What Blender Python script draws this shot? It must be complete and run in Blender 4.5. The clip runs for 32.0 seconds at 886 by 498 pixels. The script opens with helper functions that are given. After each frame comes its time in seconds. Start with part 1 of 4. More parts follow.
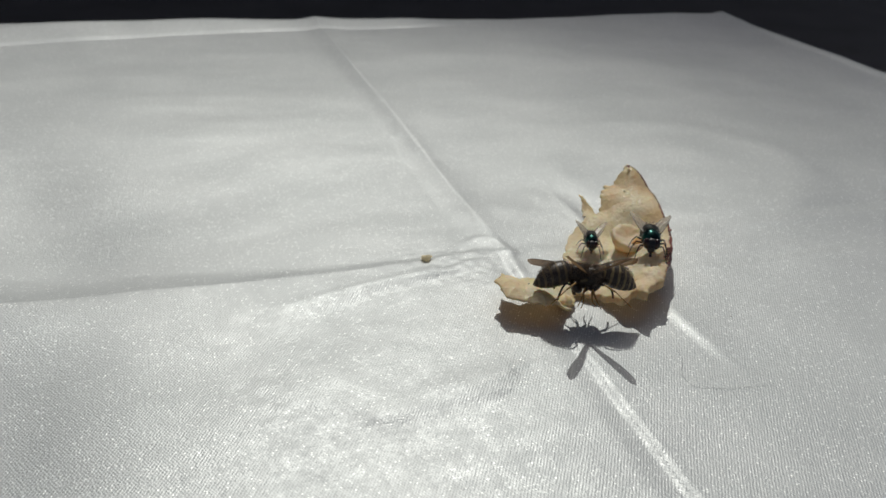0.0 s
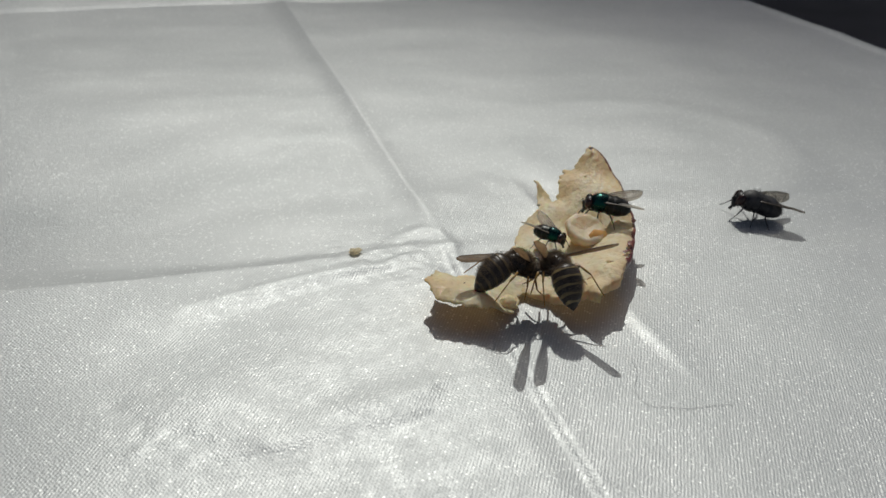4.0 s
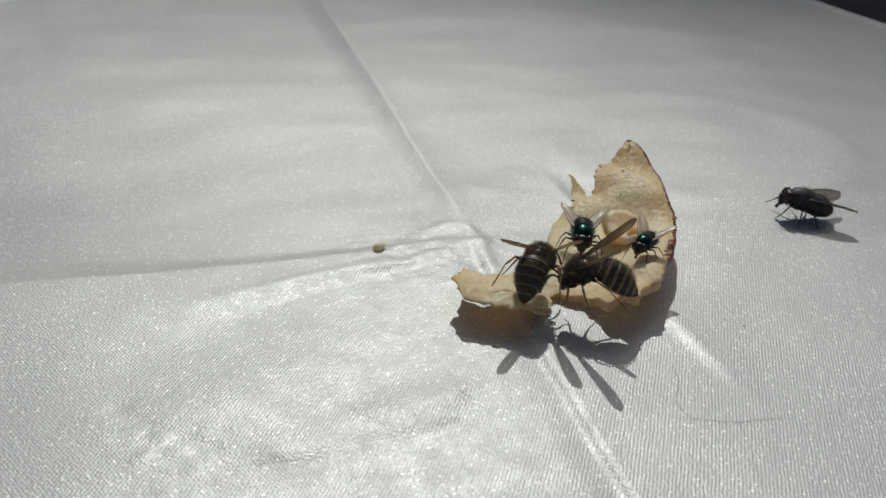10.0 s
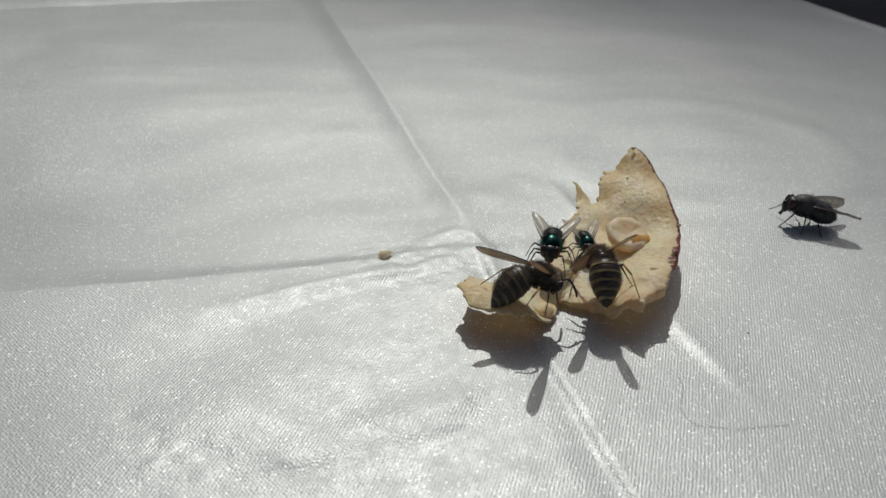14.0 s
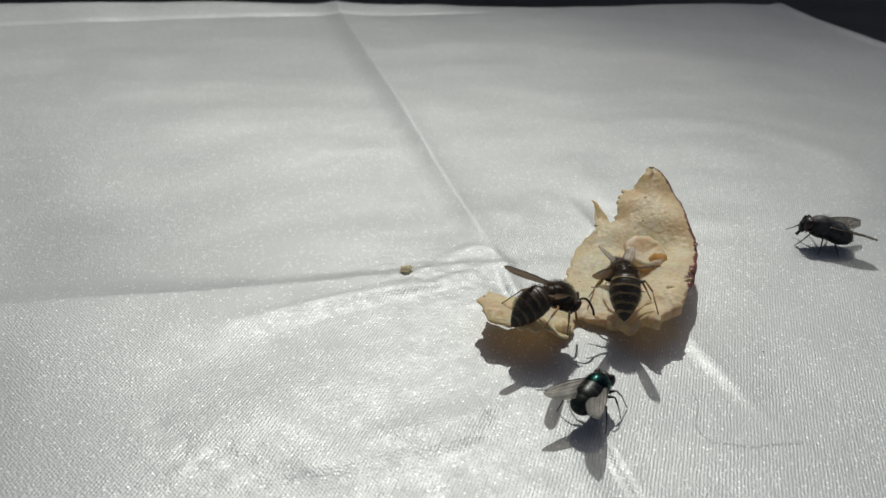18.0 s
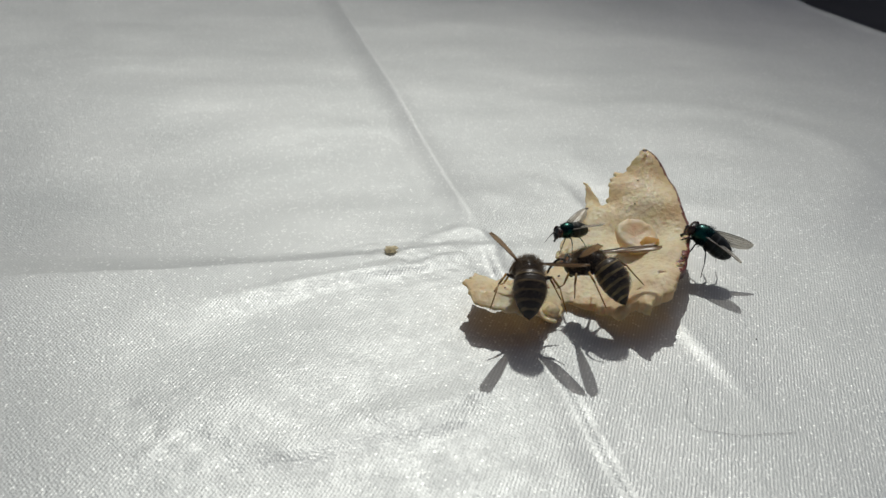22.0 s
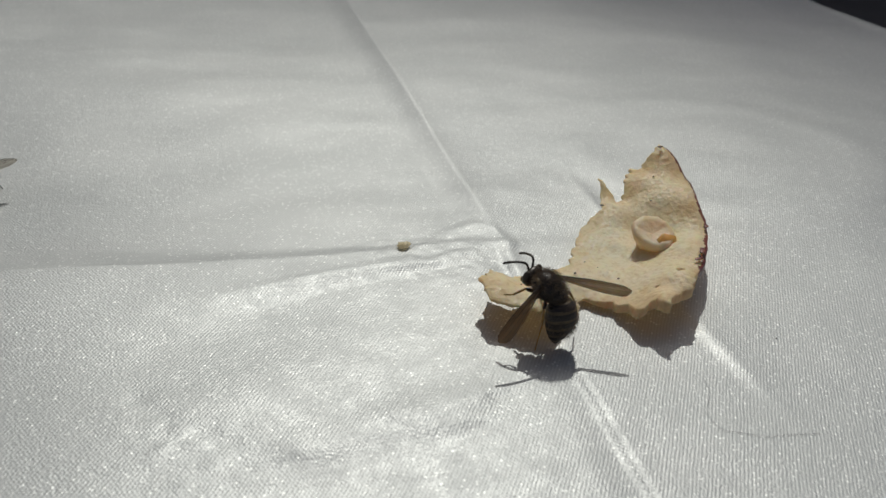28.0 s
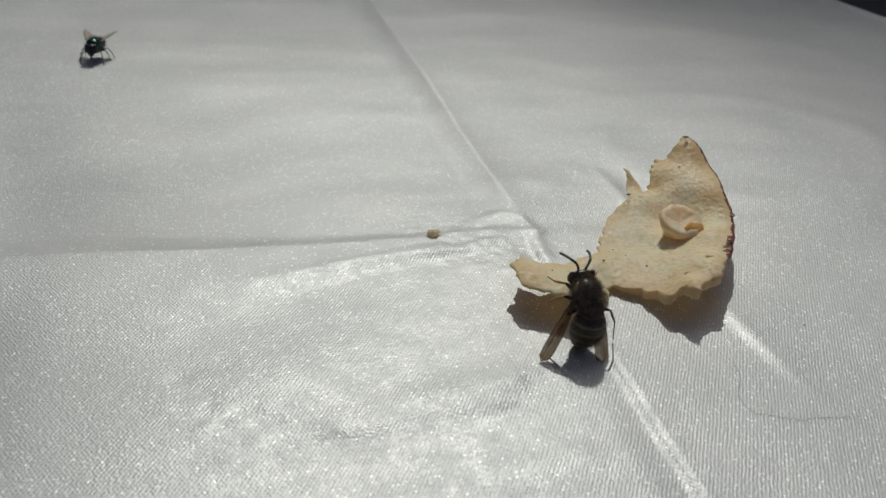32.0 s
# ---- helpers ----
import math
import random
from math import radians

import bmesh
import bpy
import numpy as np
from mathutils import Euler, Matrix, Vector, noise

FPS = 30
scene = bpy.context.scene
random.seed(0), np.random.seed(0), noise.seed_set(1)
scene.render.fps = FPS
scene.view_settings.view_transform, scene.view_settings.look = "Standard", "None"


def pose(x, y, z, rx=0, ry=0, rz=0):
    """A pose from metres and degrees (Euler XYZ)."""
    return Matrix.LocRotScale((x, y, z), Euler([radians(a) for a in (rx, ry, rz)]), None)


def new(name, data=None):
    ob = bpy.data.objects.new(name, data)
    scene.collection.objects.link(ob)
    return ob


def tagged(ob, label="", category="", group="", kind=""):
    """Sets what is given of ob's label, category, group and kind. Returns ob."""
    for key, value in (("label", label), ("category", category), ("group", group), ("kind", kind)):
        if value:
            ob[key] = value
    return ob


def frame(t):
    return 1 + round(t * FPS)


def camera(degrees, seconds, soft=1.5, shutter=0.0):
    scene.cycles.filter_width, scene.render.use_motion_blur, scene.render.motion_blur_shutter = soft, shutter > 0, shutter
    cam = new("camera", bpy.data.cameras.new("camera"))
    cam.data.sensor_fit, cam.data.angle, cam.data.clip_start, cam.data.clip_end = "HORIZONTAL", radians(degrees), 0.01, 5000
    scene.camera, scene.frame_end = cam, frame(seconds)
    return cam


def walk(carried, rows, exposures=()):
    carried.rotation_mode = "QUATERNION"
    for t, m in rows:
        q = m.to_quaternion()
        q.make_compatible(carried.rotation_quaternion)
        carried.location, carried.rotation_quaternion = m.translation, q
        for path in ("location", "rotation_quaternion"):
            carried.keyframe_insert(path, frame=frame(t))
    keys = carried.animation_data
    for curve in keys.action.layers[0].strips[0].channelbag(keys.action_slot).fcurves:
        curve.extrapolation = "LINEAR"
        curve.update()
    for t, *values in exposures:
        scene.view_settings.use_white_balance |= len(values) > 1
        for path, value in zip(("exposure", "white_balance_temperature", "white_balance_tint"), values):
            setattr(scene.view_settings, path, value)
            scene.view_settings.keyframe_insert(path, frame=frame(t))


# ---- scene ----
# ---- camera ----
cam = camera(53.94, 32.0)
cam.data.dof.use_dof, cam.data.dof.focus_distance, cam.data.dof.aperture_fstop = True, 0.102, 66.0
PATH = [
    (0.0, -0.04876, -0.11170, 0.06200, 63.137, -2.843, -17.913),
    (0.5, -0.04645, -0.11330, 0.06330, 63.240, -2.905, -17.829),
    (1.0, -0.04590, -0.10980, 0.06154, 62.801, -2.971, -17.725),
    (1.5, -0.04443, -0.10726, 0.05969, 62.644, -3.073, -17.861),
    (2.0, -0.04343, -0.10601, 0.05918, 62.561, -3.181, -17.916),
    (2.5, -0.04120, -0.10436, 0.05874, 62.608, -3.431, -18.251),
    (3.0, -0.03936, -0.10245, 0.05796, 62.487, -3.156, -18.186),
    (3.5, -0.03633, -0.10148, 0.05711, 62.192, -3.137, -18.061),
    (5.5, -0.03318, -0.09655, 0.05497, 61.816, -2.157, -15.832),
    (6.0, -0.03218, -0.09473, 0.05504, 61.595, -2.383, -15.811),
    (6.5, -0.03288, -0.09534, 0.05465, 61.900, -2.506, -15.890),
    (7.0, -0.03291, -0.09554, 0.05442, 61.806, -2.398, -15.735),
    (7.5, -0.03296, -0.09557, 0.05448, 61.864, -2.499, -15.722),
    (8.0, -0.03288, -0.09550, 0.05442, 61.768, -2.429, -15.576),
    (8.5, -0.03320, -0.09548, 0.05388, 61.700, -2.719, -15.709),
    (9.0, -0.03291, -0.09555, 0.05370, 61.640, -2.642, -15.575),
    (9.5, -0.03302, -0.09554, 0.05356, 61.661, -2.861, -15.640),
    (10.0, -0.03300, -0.09559, 0.05355, 61.670, -2.768, -15.596),
    (10.5, -0.03307, -0.09561, 0.05369, 61.688, -2.970, -15.656),
    (11.0, -0.03307, -0.09550, 0.05395, 61.602, -2.896, -15.584),
    (11.5, -0.03276, -0.09571, 0.05356, 61.590, -2.700, -15.505),
    (12.0, -0.03244, -0.09605, 0.05406, 61.780, -2.648, -15.635),
    (12.5, -0.03267, -0.09602, 0.05400, 61.944, -2.637, -15.631),
    (13.0, -0.03290, -0.09608, 0.05392, 61.926, -2.601, -15.563),
    (13.5, -0.03323, -0.09594, 0.05413, 61.812, -2.626, -15.398),
    (15.5, -0.03344, -0.09713, 0.05445, 62.494, -2.537, -15.345),
    (16.0, -0.03302, -0.09747, 0.05458, 62.415, -2.486, -14.970),
    (16.5, -0.03505, -0.09639, 0.05506, 62.113, -3.258, -14.356),
    (17.0, -0.03466, -0.09691, 0.05537, 62.393, -3.064, -13.917),
    (17.5, -0.03437, -0.09728, 0.05551, 62.525, -2.819, -13.938),
    (18.0, -0.03431, -0.09771, 0.05547, 62.795, -2.771, -14.034),
    (18.5, -0.03421, -0.09756, 0.05585, 62.627, -3.046, -14.342),
    (19.0, -0.03439, -0.09761, 0.05603, 62.668, -2.796, -13.901),
    (19.5, -0.03378, -0.09793, 0.05656, 62.606, -2.516, -13.897),
    (20.0, -0.03266, -0.09863, 0.05636, 62.956, -2.207, -14.228),
    (20.5, -0.03221, -0.09875, 0.05582, 62.878, -2.442, -14.539),
    (21.0, -0.03208, -0.09836, 0.05474, 62.544, -3.034, -14.530),
    (21.5, -0.03212, -0.09722, 0.05370, 62.325, -3.427, -14.456),
    (22.0, -0.03288, -0.09555, 0.05310, 62.064, -3.771, -14.120),
    (22.5, -0.03366, -0.09443, 0.05314, 62.006, -3.500, -13.499),
    (23.0, -0.03427, -0.09378, 0.05256, 62.246, -3.512, -13.365),
    (23.5, -0.03490, -0.09361, 0.05255, 62.207, -3.431, -13.380),
    (24.0, -0.03552, -0.09353, 0.05216, 62.352, -3.716, -13.439),
    (24.5, -0.03546, -0.09380, 0.05252, 62.332, -3.564, -13.263),
    (25.0, -0.03584, -0.09372, 0.05239, 62.433, -3.623, -13.313),
    (25.5, -0.03602, -0.09387, 0.05256, 62.308, -3.625, -13.284),
    (27.5, -0.03568, -0.09368, 0.05193, 62.197, -3.836, -13.650),
    (28.0, -0.03416, -0.09384, 0.05186, 61.992, -4.057, -13.989),
    (28.5, -0.03425, -0.09388, 0.05211, 61.917, -4.144, -14.032),
    (29.0, -0.03454, -0.09383, 0.05222, 62.019, -4.115, -13.983),
    (29.5, -0.03459, -0.09391, 0.05235, 61.998, -4.082, -13.862),
    (30.0, -0.03484, -0.09376, 0.05243, 61.938, -4.075, -13.838),
    (30.5, -0.03533, -0.09365, 0.05218, 61.933, -4.220, -13.950),
    (31.0, -0.03579, -0.09375, 0.05235, 61.787, -4.258, -13.828),
    (31.5, -0.03712, -0.09434, 0.05178, 61.812, -4.218, -13.781),
    (32.0, -0.03724, -0.09500, 0.05113, 61.830, -4.033, -13.446),
]
walk(cam, [(t, pose(x, y, z, rx, ry, rz)) for t, x, y, z, rx, ry, rz in PATH], [(t, e, 6190 if t < 24 else 6260, 6.8) for t, e in ((0.0, -0.27), (1.0, -0.23), (2.0, -0.22), (6.0, -0.30), (13.0, -0.28), (17.0, -0.26), (20.0, -0.19), (21.5, -0.18), (24.0, -0.29), (28.0, -0.34), (30.0, -0.35), (32.0, -0.43))])

# ---- light ----
SUN_HIGH, SUN_SIDE = 50.0, 16.0        # degrees above the horizon, and from +y towards +x
world = bpy.data.worlds.new("world")
scene.world = world
world.use_nodes = True
sky = world.node_tree.nodes.new("ShaderNodeTexSky")
sky.sky_type, sky.sun_disc = "NISHITA", False
sky.air_density, sky.dust_density, sky.ozone_density = 0.45, 4.5, 0.7
sky.sun_elevation, sky.sun_rotation = radians(SUN_HIGH), radians(SUN_SIDE)
back = world.node_tree.nodes["Background"]
back.inputs["Strength"].default_value = 0.074
world.node_tree.links.new(sky.outputs[0], back.inputs["Color"])
sun = new("sun", bpy.data.lights.new("sun", "SUN"))
sun.data.energy, sun.data.angle, sun.data.color = 2.36, radians(0.53), (1.0, 0.95, 0.87)
sun.matrix_world = pose(0, 0, 3, SUN_HIGH - 90, 0, -SUN_SIDE)

# ---- small helpers: everything below is modelled in millimetres ----
MM = 0.001


def part(name, bm, mats, parent=None, label="", at=None):
    """One mesh object from a bmesh in millimetres, smooth shaded."""
    mesh = bpy.data.meshes.new(name)
    bmesh.ops.scale(bm, vec=(MM, MM, MM), verts=bm.verts)
    bm.to_mesh(mesh)
    bm.free()
    for m in mats if isinstance(mats, (list, tuple)) else [mats]:
        mesh.materials.append(m)
    mesh.polygons.foreach_set("use_smooth", [True] * len(mesh.polygons))
    ob = new(name, mesh)
    if parent:
        ob.parent = parent
    if at is not None:
        ob.matrix_basis = at
    if label:
        tagged(ob, label)
    return ob


whole_part = part


def mmpose(x, y, z, rx=0, ry=0, rz=0):
    return pose(x * MM, y * MM, z * MM, rx, ry, rz)


def ball(bm, at, size, turn=(0, 0, 0), seg=20, rings=12, mat=0):
    m = pose(*at, *turn) @ Matrix.Diagonal((*size, 1))
    got = bmesh.ops.create_uvsphere(bm, u_segments=seg, v_segments=rings, radius=1, matrix=m)
    faces = {f for v in got["verts"] for f in v.link_faces}
    for f in faces:
        f.material_index = mat
    return got["verts"]


def tube(bm, points, radii, seg=8, mat=0):
    """A bent, tapering, closed tube."""
    pts = [Vector(p) for p in points]
    rings = []
    side = None
    for i, p in enumerate(pts):
        way = (pts[min(i + 1, len(pts) - 1)] - pts[max(i - 1, 0)]).normalized()
        if side is None:
            side = way.orthogonal().normalized()
        side = (side - way * side.dot(way)).normalized()
        up = way.cross(side)
        rings.append([bm.verts.new(p + radii[i] * (math.cos(a) * side + math.sin(a) * up)) for a in [2 * math.pi * k / seg for k in range(seg)]])
    for a, b in zip(rings, rings[1:]):
        for k in range(seg):
            bm.faces.new((a[k], a[(k + 1) % seg], b[(k + 1) % seg], b[k])).material_index = mat
    bm.faces.new(rings[0][::-1]).material_index = mat
    bm.faces.new(rings[-1]).material_index = mat


def spline(points, n):
    """Smooth points through the given ones."""
    p = [Vector(q) for q in points]
    out = []
    for i in range(len(p) - 1):
        a, b, c, d = p[max(i - 1, 0)], p[i], p[i + 1], p[min(i + 2, len(p) - 1)]
        for k in range(n):
            t = k / n
            out.append(0.5 * (2 * b + (c - a) * t + (2 * a - 5 * b + 4 * c - d) * t * t + (3 * b - a - 3 * c + d) * t ** 3))
    return out + [p[-1]]


# ---- materials ----
def material(name, color=(0.5, 0.5, 0.5), rough=0.5, metal=0.0, **more):
    m = bpy.data.materials.new(name)
    m.use_nodes = True
    b = m.node_tree.nodes["Principled BSDF"]
    b.inputs["Base Color"].default_value = (*color, 1)
    b.inputs["Roughness"].default_value, b.inputs["Metallic"].default_value = rough, metal
    for key, value in more.items():
        b.inputs[key.replace("_", " ")].default_value = value
    return m


def node(m, kind, **values):
    n = m.node_tree.nodes.new("ShaderNode" + kind)
    for key, value in values.items():
        n.inputs[key.replace("_", " ")].default_value = value
    return n


def link(m, a, b):
    m.node_tree.links.new(a, b)


def coords(m):
    return node(m, "TexCoord").outputs["Object"]


def ramp(m, value, stops):
    r = node(m, "ValToRGB")
    while len(r.color_ramp.elements) < len(stops):
        r.color_ramp.elements.new(0.5)
    for e, (at, c) in zip(r.color_ramp.elements, stops):
        e.position, e.color = at, (*c, 1) if len(c) == 3 else c
    link(m, value, r.inputs[0])
    return r.outputs[0]


def mottled(m, scale, colors, detail=4.0, rough=None, bump=0.0, bump_scale=None, distance=0.0001):
    """Colour by noise at two scales, roughness by the same, fine relief."""
    b = m.node_tree.nodes["Principled BSDF"]
    at = coords(m)
    n = node(m, "TexNoise", Scale=scale, Detail=detail)
    link(m, at, n.inputs["Vector"])
    link(m, ramp(m, n.outputs[0], colors), b.inputs["Base Color"])
    if rough:
        link(m, ramp(m, n.outputs[0], [(0.3, (rough[0],) * 3), (0.7, (rough[1],) * 3)]), b.inputs["Roughness"])
    if bump:
        f = node(m, "TexNoise", Scale=bump_scale or scale * 4, Detail=3.0)
        link(m, at, f.inputs["Vector"])
        k = node(m, "Bump", Strength=bump, Distance=distance)
        link(m, f.outputs[0], k.inputs["Height"])
        link(m, k.outputs[0], b.inputs["Normal"])
    return m


def satin_cloth():
    """Silver-white satin: two slanting families of fine ribs, small glints painted as bright dots, soft clouds of
    wear.
    """
    m = material("satin", (0.55, 0.56, 0.57), 0.46, 0.36)
    b = m.node_tree.nodes["Principled BSDF"]
    at = coords(m)

    def sums(a, k, c):
        n = node(m, "Math")
        n.operation = "MULTIPLY_ADD"
        n.inputs[1].default_value = k
        link(m, a, n.inputs[0])
        if c is None:
            n.inputs[2].default_value = 0.0
        else:
            link(m, c, n.inputs[2])
        return n.outputs[0]

    def ribs(degrees, scale):
        turn = node(m, "Mapping")
        turn.inputs["Rotation"].default_value = (0, 0, radians(degrees))
        link(m, at, turn.inputs["Vector"])
        w = node(m, "TexWave", Scale=scale, Distortion=2.2, Detail=2.0, Detail_Scale=0.4)
        link(m, turn.outputs[0], w.inputs["Vector"])
        return w.outputs["Fac"]

    warp, weft = ribs(31, 930.0), ribs(-31, 1020.0)
    soft = node(m, "TexNoise", Scale=45.0, Detail=4.0)
    clump = node(m, "TexNoise", Scale=360.0, Detail=4.0, Roughness=0.65)
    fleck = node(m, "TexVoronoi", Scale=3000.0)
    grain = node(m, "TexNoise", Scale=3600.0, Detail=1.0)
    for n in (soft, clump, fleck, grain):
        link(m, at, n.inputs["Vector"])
    # random cells picked for the painted sparkle dots
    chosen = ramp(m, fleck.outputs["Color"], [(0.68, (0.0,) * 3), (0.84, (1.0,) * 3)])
    glint_mask = node(m, "Math")
    glint_mask.operation = "MULTIPLY"
    link(m, chosen, glint_mask.inputs[0])
    link(m, ramp(m, fleck.outputs["Distance"], [(0.0, (1.0,) * 3), (0.55, (0.0,) * 3)]), glint_mask.inputs[1])
    height = sums(warp, 0.95, sums(weft, 0.5, sums(grain.outputs[0], 5.0, sums(clump.outputs[0], 4.2, None))))
    k = node(m, "Bump", Strength=0.5, Distance=0.000024)
    link(m, height, k.inputs["Height"])
    link(m, k.outputs[0], b.inputs["Normal"])
    tone = node(m, "MixRGB")
    tone.blend_type = "MULTIPLY"
    tone.inputs[0].default_value = 1.0
    link(m, ramp(m, soft.outputs[0], [(0.3, (0.462, 0.480, 0.470)), (0.7, (0.520, 0.535, 0.522))]), tone.inputs[1])
    link(m, ramp(m, sums(warp, 0.55, sums(weft, 0.45, None)), [(0.15, (0.84, 0.84, 0.84)), (0.5, (0.985, 0.985, 0.985)), (0.9, (1.06, 1.06, 1.06))]), tone.inputs[2])
    # sparkle painted into the base colour: the dots more than double it
    painted_glint = node(m, "MixRGB")
    painted_glint.blend_type = "MULTIPLY"
    link(m, glint_mask.outputs[0], painted_glint.inputs[0])
    link(m, tone.outputs[0], painted_glint.inputs[1])
    painted_glint.inputs[2].default_value = (2.2, 2.16, 2.12, 1)
    link(m, painted_glint.outputs[0], b.inputs["Base Color"])
    link(m, ramp(m, clump.outputs[0], [(0.35, (0.49,) * 3), (0.65, (0.58,) * 3)]), b.inputs["Roughness"])
    b.inputs["Specular IOR Level"].default_value = 0.9
    return m


def film_wing(name, color, clear, glow=(0.6, 0.5, 0.35)):
    """A thin clear wing membrane: mostly see-through, with a tint and a gloss."""
    m = material(name, color, 0.3)
    t = m.node_tree
    b = t.nodes["Principled BSDF"]
    b.inputs["Specular IOR Level"].default_value = 0.8
    see = t.nodes.new("ShaderNodeBsdfTransparent")
    see.inputs[0].default_value = (0.93, 0.9, 0.84, 1)
    n = node(m, "TexNoise", Scale=900.0, Detail=3.0)
    link(m, coords(m), n.inputs["Vector"])
    fac = ramp(m, n.outputs[0], [(0.3, (clear - 0.08,) * 3), (0.7, (clear + 0.08,) * 3)])
    mix = t.nodes.new("ShaderNodeMixShader")
    link(m, fac, mix.inputs[0])
    thin = t.nodes.new("ShaderNodeBsdfTranslucent")
    thin.inputs[0].default_value = (*glow, 1)
    lit = t.nodes.new("ShaderNodeMixShader")
    lit.inputs[0].default_value = 0.55
    link(m, b.outputs[0], lit.inputs[1])
    link(m, thin.outputs[0], lit.inputs[2])
    link(m, lit.outputs[0], mix.inputs[1])
    link(m, see.outputs[0], mix.inputs[2])
    link(m, mix.outputs[0], t.nodes["Material Output"].inputs["Surface"])
    k = node(m, "Bump", Strength=0.5, Distance=0.00008)
    link(m, n.outputs[0], k.inputs["Height"])
    link(m, k.outputs[0], b.inputs["Normal"])
    return m


def glowing_through(m, color, share):
    """Thin moist stuff that lets some light through."""
    t = m.node_tree
    thin = t.nodes.new("ShaderNodeBsdfTranslucent")
    thin.inputs[0].default_value = (*color, 1)
    mix = t.nodes.new("ShaderNodeMixShader")
    mix.inputs[0].default_value = share
    link(m, t.nodes["Principled BSDF"].outputs[0], mix.inputs[1])
    link(m, thin.outputs[0], mix.inputs[2])
    link(m, mix.outputs[0], t.nodes["Material Output"].inputs["Surface"])
    return m


def fruit_flesh():
    """Moist, grainy cream flesh, drier and yellower along the rim, browner towards the far tip."""
    m = material("fruit_flesh", (0.8, 0.68, 0.44), 0.4, Subsurface_Weight=0.5, Subsurface_Scale=0.0016, Subsurface_Radius=(1.0, 0.6, 0.25))
    b = m.node_tree.nodes["Principled BSDF"]
    at = coords(m)
    wide = node(m, "TexNoise", Scale=210.0, Detail=5.0)
    fine = node(m, "TexNoise", Scale=1900.0, Detail=3.0)
    cell = node(m, "TexVoronoi", Scale=1500.0)
    for n in (wide, fine, cell):
        link(m, at, n.inputs["Vector"])
    base = ramp(m, wide.outputs[0], [(0.25, (0.89, 0.66, 0.36)), (0.45, (0.97, 0.81, 0.52)), (0.7, (0.985, 0.89, 0.66))])
    rind = ramp(m, wide.outputs[0], [(0.3, (0.78, 0.56, 0.31)), (0.7, (0.90, 0.72, 0.45))])
    dry = m.node_tree.nodes.new("ShaderNodeAttribute")
    dry.attribute_name = "dry"
    mix = node(m, "MixRGB")
    link(m, dry.outputs["Fac"], mix.inputs[0])
    link(m, base, mix.inputs[1])
    link(m, rind, mix.inputs[2])
    fleck = node(m, "MixRGB")
    fleck.blend_type = "MULTIPLY"
    fleck.inputs[0].default_value = 1.0
    link(m, mix.outputs[0], fleck.inputs[1])
    link(m, ramp(m, fine.outputs[0], [(0.3, (0.84, 0.78, 0.68)), (0.48, (1.0, 1.0, 1.0))]), fleck.inputs[2])
    link(m, fleck.outputs[0], b.inputs["Base Color"])
    link(m, ramp(m, fine.outputs[0], [(0.5, (0.66,) * 3), (0.7, (0.3,) * 3)]), b.inputs["Roughness"])
    height = node(m, "Math")
    height.operation = "MULTIPLY_ADD"
    height.inputs[1].default_value = 0.6
    link(m, cell.outputs["Distance"], height.inputs[0])
    link(m, fine.outputs[0], height.inputs[2])
    k = node(m, "Bump", Strength=0.8, Distance=0.00014)
    link(m, height.outputs[0], k.inputs["Height"])
    link(m, k.outputs[0], b.inputs["Normal"])
    return m


SATIN = satin_cloth()
FLESH = fruit_flesh()
CORE = mottled(material("fruit_core", (0.8, 0.62, 0.34), 0.35, Subsurface_Weight=0.4, Subsurface_Scale=0.002, Subsurface_Radius=(1.0, 0.6, 0.25)), 500.0, [(0.28, (0.88, 0.68, 0.40)), (0.45, (0.95, 0.80, 0.54)), (0.75, (0.98, 0.89, 0.68))], rough=(0.3, 0.55), bump=0.6, bump_scale=2000.0, distance=0.00016)
FLAP = mottled(material("core_flap", (0.7, 0.45, 0.15), 0.3, Subsurface_Weight=0.3, Subsurface_Scale=0.001), 600.0, [(0.3, (0.74, 0.50, 0.17)), (0.7, (0.88, 0.66, 0.28))], rough=(0.25, 0.45), bump=0.3, bump_scale=2500.0, distance=0.0001)
SKIN = mottled(material("fruit_skin", (0.2, 0.03, 0.02), 0.4), 300.0, [(0.3, (0.12, 0.012, 0.010)), (0.55, (0.26, 0.045, 0.025)), (0.8, (0.36, 0.19, 0.09))], rough=(0.3, 0.55), bump=0.4)
glowing_through(FLESH, (0.98, 0.86, 0.60), 0.27)
glowing_through(FLAP, (0.95, 0.66, 0.25), 0.5)
glowing_through(CORE, (0.95, 0.74, 0.42), 0.3)
RIM_SKIN = mottled(material("rim_skin", (0.2, 0.03, 0.02), 0.4), 420.0, [(0.3, (0.07, 0.012, 0.010)), (0.5, (0.17, 0.028, 0.020)), (0.75, (0.30, 0.13, 0.06))], rough=(0.3, 0.55), bump=0.4)
glowing_through(SKIN, (0.97, 0.78, 0.50), 0.8)
SPOT = mottled(material("brown_spot", (0.05, 0.03, 0.02), 0.6), 2000.0, [(0.3, (0.03, 0.018, 0.01)), (0.7, (0.09, 0.05, 0.025))])
CRUMB = mottled(material("crumb", (0.9, 0.82, 0.65), 0.6), 1500.0, [(0.3, (0.80, 0.68, 0.44)), (0.7, (0.97, 0.93, 0.80))])
glowing_through(CRUMB, (1.0, 0.93, 0.74), 0.7)
HAIR = material("hair", (0.36, 0.36, 0.36), 0.35)
